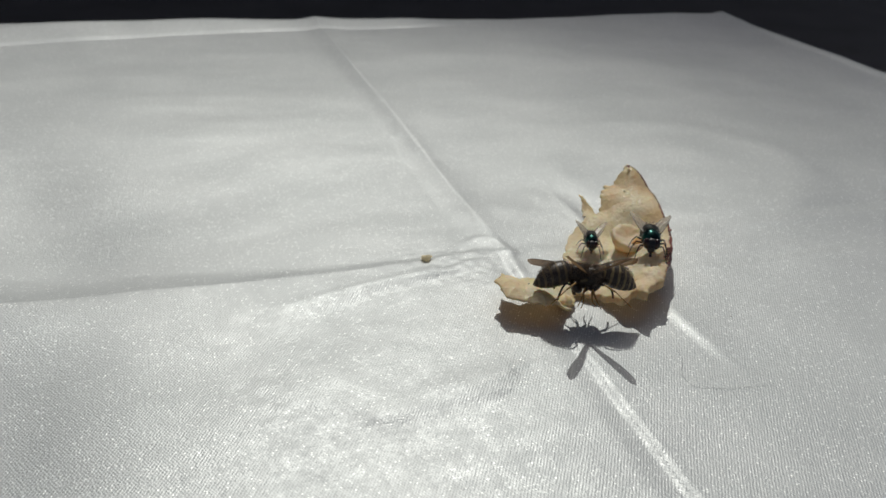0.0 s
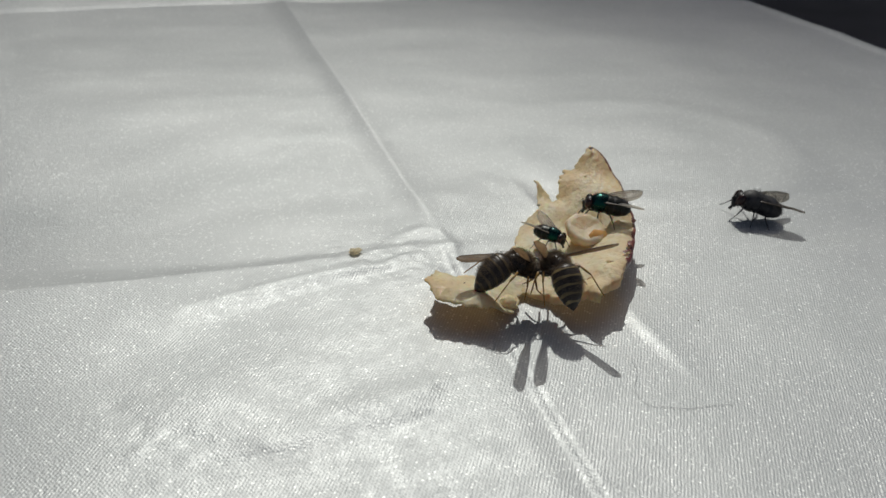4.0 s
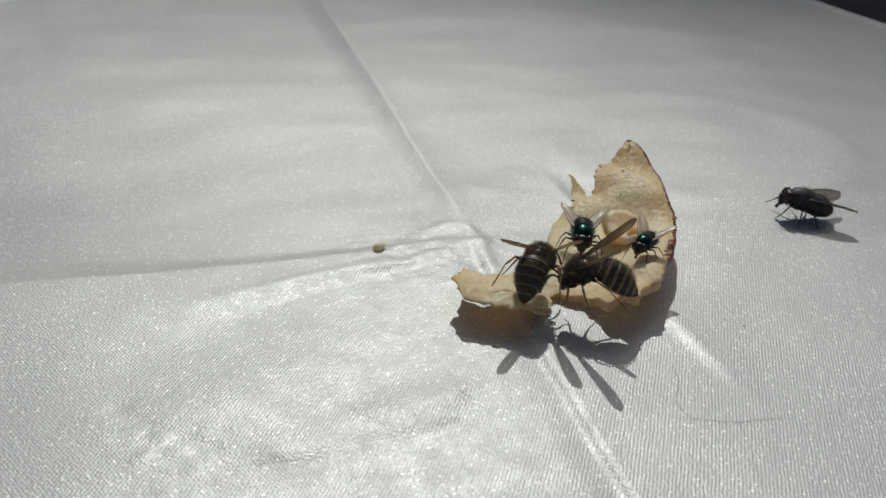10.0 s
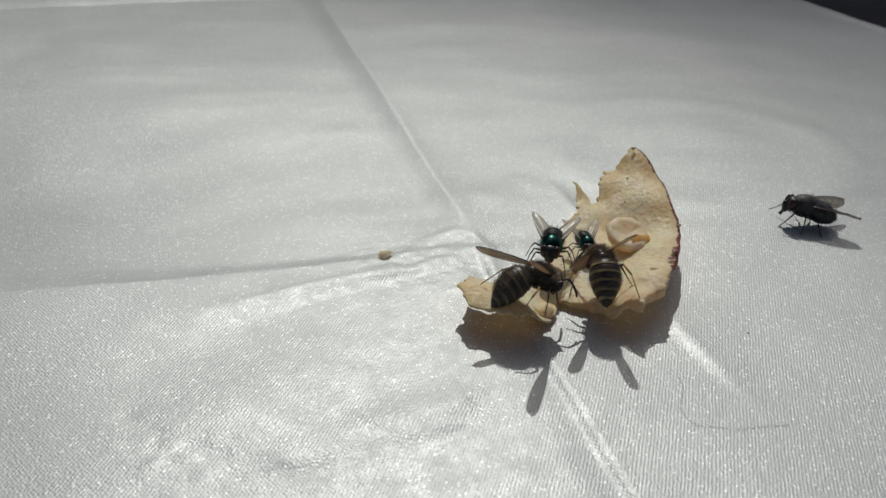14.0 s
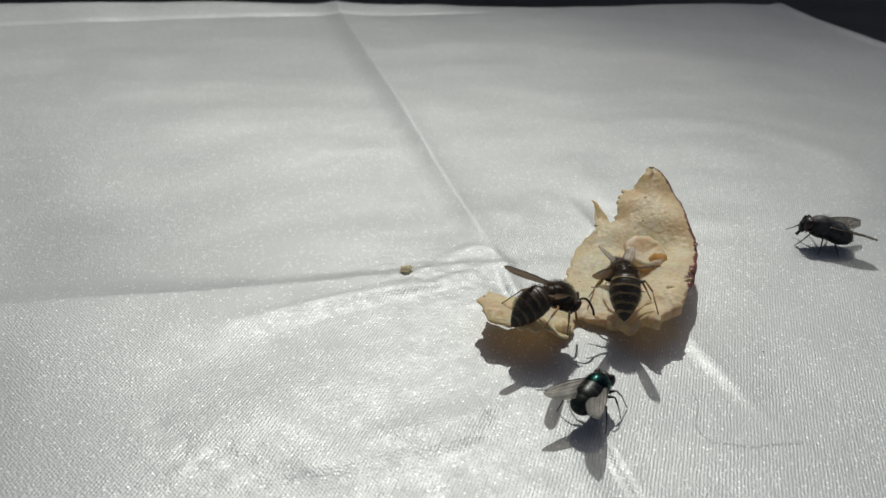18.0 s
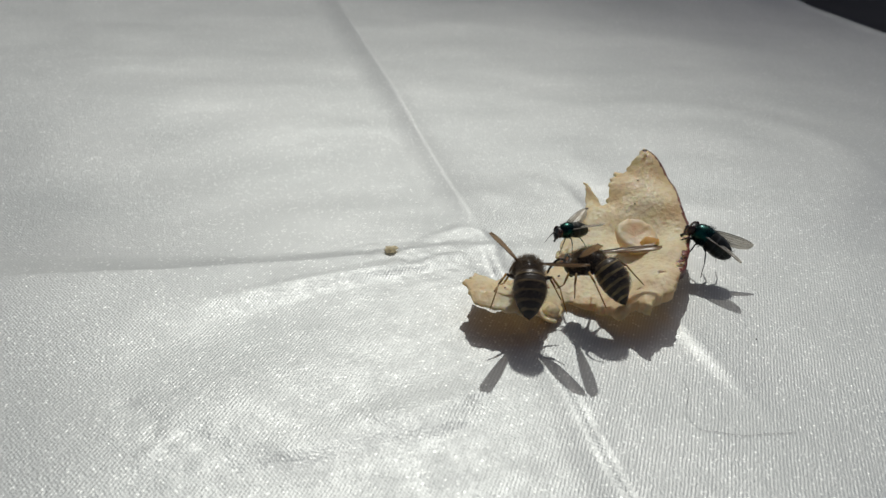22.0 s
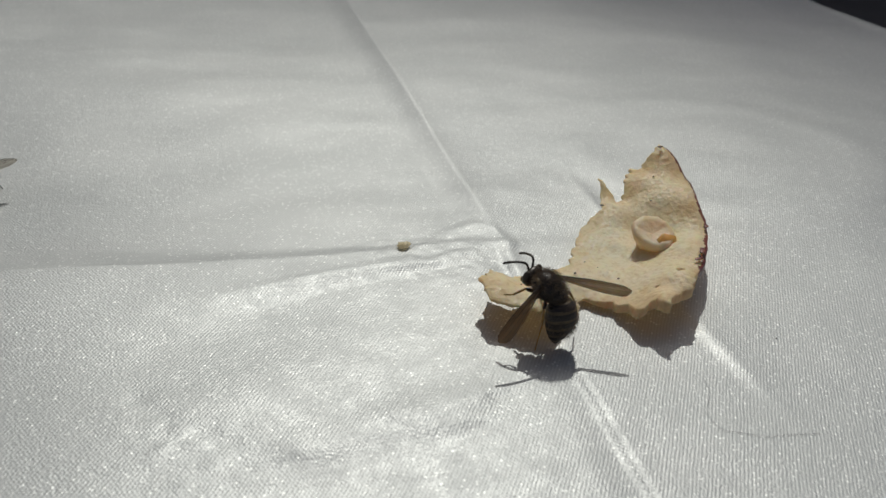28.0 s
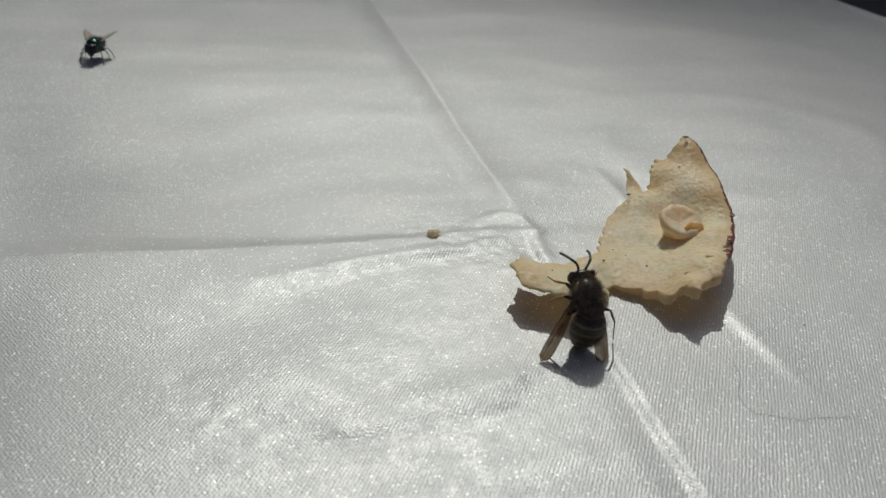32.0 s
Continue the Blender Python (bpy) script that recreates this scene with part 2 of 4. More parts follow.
BLACK = mottled(material("wasp_black", (0.02, 0.016, 0.012), 0.32), 700.0, [(0.3, (0.022, 0.015, 0.009)), (0.7, (0.06, 0.042, 0.026))], rough=(0.3, 0.5), bump=0.5, bump_scale=4000.0, distance=0.00003)
YELLOW = mottled(material("wasp_yellow", (0.5, 0.36, 0.1), 0.38), 900.0, [(0.3, (0.08, 0.052, 0.022)), (0.7, (0.22, 0.155, 0.07))], rough=(0.3, 0.5), bump=0.25, bump_scale=4000.0, distance=0.00003)
PALE_YELLOW = mottled(material("wasp_pale_yellow", (0.4, 0.3, 0.1), 0.38), 900.0, [(0.3, (0.15, 0.10, 0.04)), (0.7, (0.40, 0.30, 0.13))], rough=(0.3, 0.5), bump=0.25, bump_scale=4000.0, distance=0.00003)
LEG_YELLOW = mottled(material("wasp_leg", (0.4, 0.22, 0.05), 0.4), 1500.0, [(0.3, (0.28, 0.14, 0.03)), (0.7, (0.5, 0.3, 0.08))])
FUZZ = material("wasp_hair", (0.27, 0.20, 0.13), 0.55)
WASP_WING = film_wing("wasp_wing", (0.13, 0.08, 0.04), 0.38, (0.5, 0.34, 0.2))
GREEN = mottled(material("green_metal", (0.02, 0.26, 0.16), 0.25, 0.85), 600.0, [(0.3, (0.003, 0.008, 0.009)), (0.5, (0.005, 0.030, 0.028)), (0.75, (0.012, 0.12, 0.08))], rough=(0.2, 0.32), bump=0.35, bump_scale=5000.0, distance=0.00003)
DARK_GREEN = mottled(material("dark_green_metal", (0.01, 0.05, 0.04), 0.35, 0.6), 600.0, [(0.3, (0.012, 0.012, 0.010)), (0.7, (0.03, 0.036, 0.028))], rough=(0.3, 0.5), bump=0.35, bump_scale=5000.0, distance=0.00003)
FLY_BLACK = mottled(material("fly_black", (0.015, 0.015, 0.015), 0.4), 900.0, [(0.3, (0.008, 0.008, 0.008)), (0.7, (0.03, 0.028, 0.026))], rough=(0.3, 0.55))
FLY_GREY = mottled(material("fly_grey", (0.07, 0.07, 0.068), 0.5), 1100.0, [(0.35, (0.014, 0.013, 0.012)), (0.65, (0.075, 0.07, 0.064))], rough=(0.5, 0.75), bump=0.3, bump_scale=4000.0, distance=0.00003)
EYE = mottled(material("fly_eye", (0.12, 0.03, 0.02), 0.25), 2500.0, [(0.3, (0.022, 0.010, 0.008)), (0.7, (0.05, 0.02, 0.015))], bump=0.4, bump_scale=9000.0, distance=0.00002)
SMOKY_WING = film_wing("smoky_wing", (0.16, 0.15, 0.14), 0.5, (0.34, 0.31, 0.27))
FLY_WING = film_wing("fly_wing", (0.5, 0.49, 0.46), 0.46, (0.98, 0.94, 0.85))
VEIN = material("wing_vein", (0.06, 0.04, 0.025), 0.4)
# tan raised so the unseen wall bounces warm light into the cloth's shadows
WALL = mottled(material("dark_wall", (0.02, 0.02, 0.024), 0.8), 3.0, [(0.3, (0.34, 0.29, 0.23)), (0.7, (0.46, 0.40, 0.32))], bump=0.3, bump_scale=60.0, distance=0.004)
FLOOR = mottled(material("dark_floor", (0.03, 0.03, 0.033), 0.75), 4.0, [(0.3, (0.016, 0.016, 0.018)), (0.7, (0.032, 0.032, 0.035))], bump=0.3, bump_scale=90.0, distance=0.003)

# ---- the large structure ----
GROUND_Z = -740.0
bm = bmesh.new()
bmesh.ops.create_grid(bm, x_segments=2, y_segments=2, size=60000, matrix=pose(0, 0, GROUND_Z))
tagged(part("ground", bm, FLOOR), "dark shaded ground under the table", "ground", kind="structure")


def unseen_shade_gable():
    """Added unseen wall beyond the table, to shade the far cloth: a low wing and a steep gable, both in their own
    shade.
    """
    bm = bmesh.new()
    # gable slope set by where its soft shadow edge crosses the cloth
    shape = [(-14000, GROUND_Z), (15000, GROUND_Z), (15000, 12350), (9893, 12350), (5071, 15964), (249, 12350), (-14000, 12350)]
    front = [bm.verts.new((x, 12000, z)) for x, z in shape]
    rear = [bm.verts.new((x, 12300, z)) for x, z in shape]
    bm.faces.new(front)
    bm.faces.new(rear[::-1])
    for i in range(len(shape)):
        j = (i + 1) % len(shape)
        bm.faces.new((front[j], front[i], rear[i], rear[j]))
    ob = part("wall_north", bm, WALL)
    ob.data.polygons.foreach_set("use_smooth", [False] * len(ob.data.polygons))
    tagged(ob, "added unseen tan gabled wall that shades the far cloth", "wall", kind="structure")


unseen_shade_gable()

# ---- the tablecloth ----
EDGE_X, EDGE_Y, NEAR_X, NEAR_Y = 158.0, 171.0, -640.0, -720.0


def bell(d, w):
    return math.exp(-(d / w) ** 2)


def ease(t):
    """A smooth step from 0 to 1."""
    t = min(1.0, max(0.0, t))
    return t * t * (3 - 2 * t)


def facet(t):
    """A nearly straight ramp from 0 to 1, a little eased at its ends."""
    return 0.35 * ease(t) + 0.65 * min(1.0, max(0.0, t))


def between(x, line):
    """The y at x on a bent line, level past its ends."""
    for (ax, ay), (bx, by) in zip(line, line[1:]):
        if x < bx:
            return ay + (by - ay) * max(0.0, x - ax) / (bx - ax)
    return line[-1][1]


# the cross fold's four bent lines: foot and crest of its near riser, crest and foot of its far drop
NEAR_RISER = ((-60, -30), (-39, -19), (-34, -14.9), (-22.5, -9.7), (-11.3, -7.0), (-4.4, -5.0), (4, -3.5))
NEAR_CREST = ((-60, -16), (-46, -11.5), (-33.7, -8.6), (-21.9, -5.7), (-14.9, -4.2), (-7.4, -2.5), (4, -1.2))
FAR_CREST = ((-70, -0.8), (-41.2, -1.3), (-21.3, -0.8), (-14, -0.2), (-6.4, 1.2), (4, 2.0))
FAR_FOOT = ((-75, 12.0), (-61, 9.0), (-41, 5.0), (-28, 2.6), (-14, 2.4), (-6.4, 3.4), (4, 4.5))


def rib(d, w, side):
    """A pressed fold seen across: a narrow rib, with a shallow hollow on one side."""
    return bell(d, w) - 0.8 * bell(d + side * 3.2 * w, 2.4 * w)


# creases as lines over the cloth: points, height, width towards the viewer, width away
CREASES = (
    (((-11.5, -1.6), (-5.7, 4.5), (-1.0, 7.0), (1.2, 5.0), (2.2, 0.3)), 0.15, 1.0, 0.9),
    (((-13.6, -4.4), (-9.0, -3.4), (-4.4, -1.3), (-0.7, 0.7), (2.3, 0.6)), 0.17, 1.0, 0.9),
    (((1.6, 0.2), (1.0, -5.9)), 0.18, 0.8, 0.9),
    (((-42.5, -26.5), (-38.4, -30.7), (-34.0, -33.6)), -0.12, 0.9, 0.8),
    (((-38.7, -30.9), (-38.0, -31.3)), 0.17, 0.6, 0.5),
    (((-40.6, -34.0), (-39.6, -33.2)), 0.12, 0.6, 0.5),
    (((-17.5, -32.2), (-11.5, -30.8)), 0.34, 1.5, 3.5),
    (((-27.5, -35.4), (-21.8, -33.9), (-14.5, -34.0)), 0.28, 1.3, 3.5),
    (((8.1, 17.6), (15.1, 23.0), (18.4, 17.3), (18.0, 10.4)), 0.2, 3.0, 3.0),
    (((34.0, -9.6), (41.3, -9.4), (59.5, -8.9), (120.0, -6.9)), -0.12, 1.6, 2.4),
)


def crease(x, y, points, high, near_side, far_side):
    """Height that one crease line adds at a place of the cloth."""
    reach = 2.6 * max(near_side, far_side)
    if not (min(p[0] for p in points) - reach < x < max(p[0] for p in points) + reach and min(p[1] for p in points) - reach < y < max(p[1] for p in points) + reach):
        return 0.0
    best, side = 1e9, 1.0
    for (ax, ay), (bx, by) in zip(points, points[1:]):
        ux, uy = bx - ax, by - ay
        t = min(1.0, max(0.0, ((x - ax) * ux + (y - ay) * uy) / (ux * ux + uy * uy)))
        d = math.hypot(x - ax - t * ux, y - ay - t * uy)
        if d < best:
            best, side = d, ux * (y - ay) - uy * (x - ax)
    return high * bell(best, near_side if side < 0 else far_side)


def cloth_z(x, y):
    """The lie of the cloth on the table: ironed-in folds, puckers where they cross, slack waves."""
    z = 0.0
    # fold running away from the viewer, along y: a ridge, narrow near the viewer, broad further off
    sway = 0.5 * math.sin(y / 23)
    d = x - 0.3 * sway - 0.5
    fore = ease((3 - y) / 10)
    if d < -0.8:
        step = -0.21 * ease((d + 4.6) / 3.8)
    elif d < 0.1:
        step = -0.21 + 0.41 * facet((d + 0.8) / 0.9)
    else:
        step = 0.2 * math.exp(-d / 6.0)
    z += fore * step
    wide = 4.6 + 0.012 * max(0.0, y)
    z += ease((y + 8) / 28) * 0.92 * (max(0.0, 1 + (d - 0.8) / wide) ** 1.6 if d < 0.8 else math.exp(-(d - 0.8) / 5.5))
    # its weaker neighbour, pressed in before the fruit and lost further on
    e = x - 18.0 - 0.10 * (-24 - y) if y < -24 else x - 18.0
    z += 0.34 * (ease(1 + e / 1.8) if e < 0 else math.exp(-e / 5.0)) * bell(y + 23.5, 9)
    z += 0.2 * rib(x - 18.6 - 0.03 * y, 1.0, -1) * bell(y - 6, 14)
    # fold along x: a low terrace whose near riser and far drop close up towards the crossing
    near_low, near_top = between(x, NEAR_RISER), between(x, NEAR_CREST)
    far_top, far_low = between(x, FAR_CREST), between(x, FAR_FOOT)
    share = ease((x + 47) / 25) * ease((-2 - x) / 14)
    rise = share * facet(1.3 * (y - near_low) / (near_top - near_low) - 0.3) * 0.71 - share * 0.09 * ease((y - near_top) / 1.4)
    drop = max(0.62 * share, 0.17 * (far_low - far_top)) * (1 if x < -6 else ease((4 - x) / 10))
    down = 1 - (1 - min(1.0, max(0.0, (y - far_top) / (far_low - far_top)))) ** 2
    z += rise - drop * down + (drop - 0.62 * share) * ease((y - far_top + 22) / 22)
    # flatter past the crossing
    if x > -2:
        tilt = y - 0.012 * x - 1.0
        z += 0.6 * ease((x + 2) / 8) * (0.15 * bell(tilt + 1.2, 1.8) - 0.18 * bell(tilt - 2.6, 2.2))
    # a soft hollow out on one side
    z -= 0.6 * bell(x + 70 + 0.25 * (y - 35), 9) * bell(y - 32, 30)
    # a long slack slope on the same side, nearer the viewer
    z += 1.7 * ease((x + 74) / 20) * bell(y + 32, 20) * (1 if x < -54 else bell(x + 54, 22))
    # puckers near the crossing
    near = bell(math.hypot(x + 8, (y + 2) * 1.5), 10)
    z += near * 0.24 * abs(noise.noise((x / 7, (y - 0.14 * x) / 1.9, 3))) + 0.16 * near * noise.noise((x / 1.6, y / 1.1, 6))
    # a nest of small puckers nearer the viewer
    nest = bell(math.hypot(x + 37, y + 32), 9)
    z += nest * (0.06 * noise.noise((x / 3.1, y / 2.1, 2)) + 0.07 * noise.noise((x / 1.3, y / 1.1, 8)))
    z += sum(crease(x, y, *c) for c in CREASES)
    # a round slack ring beyond the fruit
    z += 0.3 * bell(math.hypot(x - 50, (y - 30) * 1.0) - 25, 5.5) * (1 if y > 5 else bell(y - 5, 9))
    # seam before the far edge
    hem = y - 156 + 0.0009 * (x - 20) ** 2
    z += (0.1 * min(14.0, max(0.0, hem)) - 0.5 * bell(hem, 1.0)) * (1 if x < 30 else bell(x - 30, 14))
    # seam before the side edge
    z += 0.6 / (1 + math.exp(-max(-30, min(30, (x - 150) * 3))))
    # slack waves
    z += 1.5 * noise.noise((x / 60, y / 50, 1.7)) + 0.30 * noise.noise((x / 21, y / 14, 4.1)) + 0.07 * noise.noise((x / 12, y / 6, 6.3)) + 0.03 * noise.noise((x / 5, y / 4, 9.1))
    return z - 0.2


def steps(a, b, c, d, fine, coarse):
    """Coordinates from a to d, fine from b to c."""
    mid = [b + (c - b) * i / round((c - b) / fine) for i in range(round((c - b) / fine) + 1)]
    lo = [a + (b - a) * i / max(1, round((b - a) / coarse)) for i in range(max(1, round((b - a) / coarse)))] if b > a else []
    hi = [c + (d - c) * (i + 1) / max(1, round((d - c) / coarse)) for i in range(max(1, round((d - c) / coarse)))] if d > c else []
    return lo + mid + hi


def tablecloth():
    hang = 260.0
    xs = steps(NEAR_X, -125, -48, -48, 0.9, 12) + steps(-47.5, -47.5, 28, EDGE_X - 8, 0.5, 0.9)
    ys = steps(NEAR_Y, -75, -42, -42, 0.9, 12) + steps(-41.5, -41.5, 28, EDGE_Y - 8, 0.5, 0.9)

    def rolled(edge):
        """Extra rows that roll over an edge and hang: pairs of plan place and drop."""
        out = [(edge - 8 + 8 * math.sin(a), 5 - 5 * math.cos(a)) for a in [math.pi / 2 * i / 6 for i in range(1, 7)]]
        return out + [(edge + 1 + 2 * math.sin(i), 5 + hang * i / 14) for i in range(1, 15)]

    def both(v, lo, hi):
        low = [(lo - (p - hi), d) for p, d in rolled(hi)][::-1]
        return low + [(c, 0.0) for c in v] + rolled(hi)

    gx, gy = both(xs, NEAR_X - 8, EDGE_X), both(ys, NEAR_Y - 8, EDGE_Y)
    verts, faces = [], []
    for y, dy in gy:
        for x, dx in gx:
            wave = 0.03 * max(dx, dy) * math.sin((x + y) / 33)
            px, py = x, y
            if dx > 5:
                px += wave if x > 0 else -wave
            if dy > 5:
                py += wave if y > 0 else -wave
            verts.append((px * MM, py * MM, (cloth_z(x, y) - max(dx, dy)) * MM))
    n = len(gx)
    for j in range(len(gy) - 1):
        for i in range(n - 1):
            faces.append((j * n + i, j * n + i + 1, (j + 1) * n + i + 1, (j + 1) * n + i))
    mesh = bpy.data.meshes.new("tablecloth")
    mesh.from_pydata(verts, [], faces)
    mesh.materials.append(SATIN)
    mesh.polygons.foreach_set("use_smooth", [True] * len(mesh.polygons))
    return tagged(new("tablecloth", mesh), "silver-white satin tablecloth with ironed-in fold creases", "tablecloth")


tablecloth()

# the table under it, all but hidden by the cloth
table = tagged(new("table"), "plain table hidden under the satin cloth", "table")
bm = bmesh.new()
bmesh.ops.create_cube(bm, size=1, matrix=pose((NEAR_X + EDGE_X) / 2, (NEAR_Y + EDGE_Y) / 2, -16) @ Matrix.Diagonal((EDGE_X - NEAR_X - 14, EDGE_Y - NEAR_Y - 14, 22, 1)))
part("tabletop", bm, FLOOR, table)
for x in (NEAR_X + 60, EDGE_X - 60):
    for y in (NEAR_Y + 60, EDGE_Y - 60):
        bm = bmesh.new()
        tube(bm, [(x, y, -27), (x, y, GROUND_Z)], [22, 18], 12)
        part("leg", bm, FLOOR, table)

# ---- the fruit peel ----
RISE = [(26.5, 10.5, 9.0), (27.3, 1, 6.2), (23, -11.5, 4.4), (17, -18.5, 5.0), (12, -21.8, 5.0), (9.6, -20.5, 2.3), (8.3, -17.0, 1.1), (6.6, -15.6, 0.7), (5.2, -14.6, 0.4), (8.5, -14.5, 0.7), (3.2, -18, 0.4), (-2, -19.5, 3.9), (-6.5, -15.5, 4.3), (-3, -11.5, 3.1), (4, -11, 1.4), (12, -8, 0.7), (18, -4, 1.3), (10, -2, 1.5), (17, 4, 3.4), (16.7, 8.3, 5.6), (21, 7.5, 6.0)]
RIM = [(26.9, 11.0), (27.6, 8.9), (28.3, 6.3), (28.4, 3.4), (26.8, -1.7), (26.5, -4.8), (25.7, -7.1), (23.2, -11.4), (21.3, -14.4), (19.1, -16.8), (17.2, -19.2), (14.9, -20.9), (13.2, -21.7), (11.9, -22.9), (10.9, -20.9), (9.9, -21.5), (9.4, -19.2), (8.8, -17.5), (7.1, -16.2), (6.0, -15.2), (4.9, -15.4), (4.9, -16.4), (4.2, -17.9), (2.8, -19.2), (0.9, -20.6), (-2.3, -21.4), (-3.8, -20.6), (-4.8, -19.7), (-6.2, -19.0), (-7.0, -17.3), (-7.1, -15.8), (-4.4, -11.4), (-2.5, -13.1), (-0.9, -12.7), (3.3, -10.0), (6.8, -8.3), (9.2, -3.7), (11.9, 0.4), (14.0, 1.5), (15.2, 2.2), (16.5, 6.0), (16.3, 8.1), (17.2, 6.8), (18.0, 5.0), (17.8, 3.4), (18.8, 3.7), (20.4, 7.0), (22.1, 8.8), (23.3, 8.4), (24.6, 8.7)]


def bowl(x, y):
    """Height of the curled peel's underside."""
    w = [1 / ((x - a) ** 2 + (y - b) ** 2 + 4) ** 1.6 for a, b, c in RISE]
    return sum(q * c for q, (a, b, c) in zip(w, RISE)) / sum(w)


def jagged(points, step, rough):
    out = []
    for (ax, ay), (bx, by) in zip(points, points[1:] + points[:1]):
        n = max(1, round(math.hypot(bx - ax, by - ay) / step))
        for i in range(n):
            x, y = ax + (bx - ax) * i / n, ay + (by - ay) * i / n
            s = 0.9 if y > 6 and x < 26 else 0.12 if x > 25 + 0.42 * min(0, y) and y > -17.5 else 0.15 if x < 18.6 and y > 1.5 else 0.35 if y > -13 and x < 14 else 0.7
            out.append((x + s * rough * (noise.noise((x * 0.9, y * 0.9, 3)) + 0.6 * noise.noise((x * 3.1, y * 3.1, 3))), y + s * rough * (noise.noise((x * 0.9, y * 0.9, 9)) + 0.6 * noise.noise((x * 3.1, y * 3.1, 9)))))
    return out


def inside(x, y, poly):
    hit = False
    for (ax, ay), (bx, by) in zip(poly, poly[1:] + poly[:1]):
        if (ay > y) != (by > y) and x < (bx - ax) * (y - ay) / (by - ay) + ax:
            hit = not hit
    return hit


def fruit_peel():
    peel = tagged(new("fruit_peel"), "curled fruit peel with chewed cream flesh and red skin edge", "fruit peel")
    rim = jagged(RIM, 0.2, 1.0)
    edge = np.array(rim)
    s = 0.24
    cols, rows_ = range(int(-9 / s), int(30 / s)), range(int(-25 / s), int(12 / s))
    holes = ((16.3, -17.2, 0.6), (13.0, -18.6, 0.35))
    put = {(i, j): inside(i * s, j * s, rim) and all(math.hypot(i * s - a, j * s - b) > r for a, b, r in holes) for i in cols for j in rows_}
    place = {}
    for (i, j), ok in put.items():
        x, y = i * s, j * s
        if ok:
            place[i, j] = (x, y)
        elif any(put.get((i + a, j + b)) for a in (-1, 0, 1) for b in (-1, 0, 1)):
            n = np.argmin(((edge - (x, y)) ** 2).sum(1))
            place[i, j] = tuple(edge[n]) if math.dist(edge[n], (x, y)) < 0.7 else (x, y)
    bm = bmesh.new()
    top, low = {}, {}
    for key, (x, y) in place.items():
        gap = math.sqrt(((edge - (x, y)) ** 2).sum(1).min())
        thick = 0.22 + 0.8 * (1 - math.exp(-gap / 2.2))
        z = max(bowl(x, y), 0.1)
        sole = max(0.1, z - 0.95 * ease((-7 - y) / 8) * ease((x - 5) / 5))
        lumps = 0.14 * noise.noise((x * 0.5, y * 0.5, 0)) + 0.07 * noise.noise((x * 1.6, y * 1.6, 5)) + 0.05 * noise.noise((x * 3.6, y * 3.6, 15))
        top[key] = bm.verts.new((x, y, z + thick + lumps * min(1, gap)))
        low[key] = bm.verts.new((x, y, sole))
    quads = [((i, j), (i + 1, j), (i + 1, j + 1), (i, j + 1)) for i in cols for j in rows_]
    quads = [q for q in quads if all(k in place for k in q) and any(put[k] for k in q)]
    used = {}
    for q in quads:
        x, y = place[q[0]]
        gap = math.sqrt(((edge - (x, y)) ** 2).sum(1).min())
        skin = -17.5 < y < 10.3 and x > 26 + 0.42 * min(0, y) and gap < 0.42 + 0.3 * noise.noise((x * 0.35, y * 0.35, 21))
        bm.faces.new([top[k] for k in q]).material_index = 2 if skin else 0
        bm.faces.new([low[k] for k in q[::-1]]).material_index = 1
        for a, b in zip(q, q[1:] + q[:1]):
            used[a, b] = True
    for a, b in used:
        if (b, a) not in used:
            x, y = place[a]
            f = bm.faces.new((top[b], top[a], low[a], low[b]))
            f.material_index = 2 if -17.5 < y < 10.3 and x > 25 + 0.42 * min(0, y) else 0
    bmesh.ops.remove_doubles(bm, verts=bm.verts, dist=0.01)
    lone = [v for v in bm.verts if not v.link_faces]
    bmesh.ops.delete(bm, geom=lone, context="VERTS")
    dry = bm.verts.layers.float.new("dry")
    for v in bm.verts:
        gap = math.sqrt(((edge - (v.co.x, v.co.y)) ** 2).sum(1).min())
        # share of the rind colour: grows towards +y and along the rim
        v[dry] = 0.75 * ease((v.co.y + 1) / 7) * (0.8 + 0.5 * noise.noise((v.co.x * 0.4, v.co.y * 0.4, 70))) + math.exp(-gap / (1.5 + 1.2 * noise.noise((v.co.x * 0.3, v.co.y * 0.3, 40))))
    part("flesh", bm, [FLESH, SKIN, RIM_SKIN], peel)
    return peel


peel = fruit_peel()


def surface(x, y):
    return bowl(x, y) + 0.95


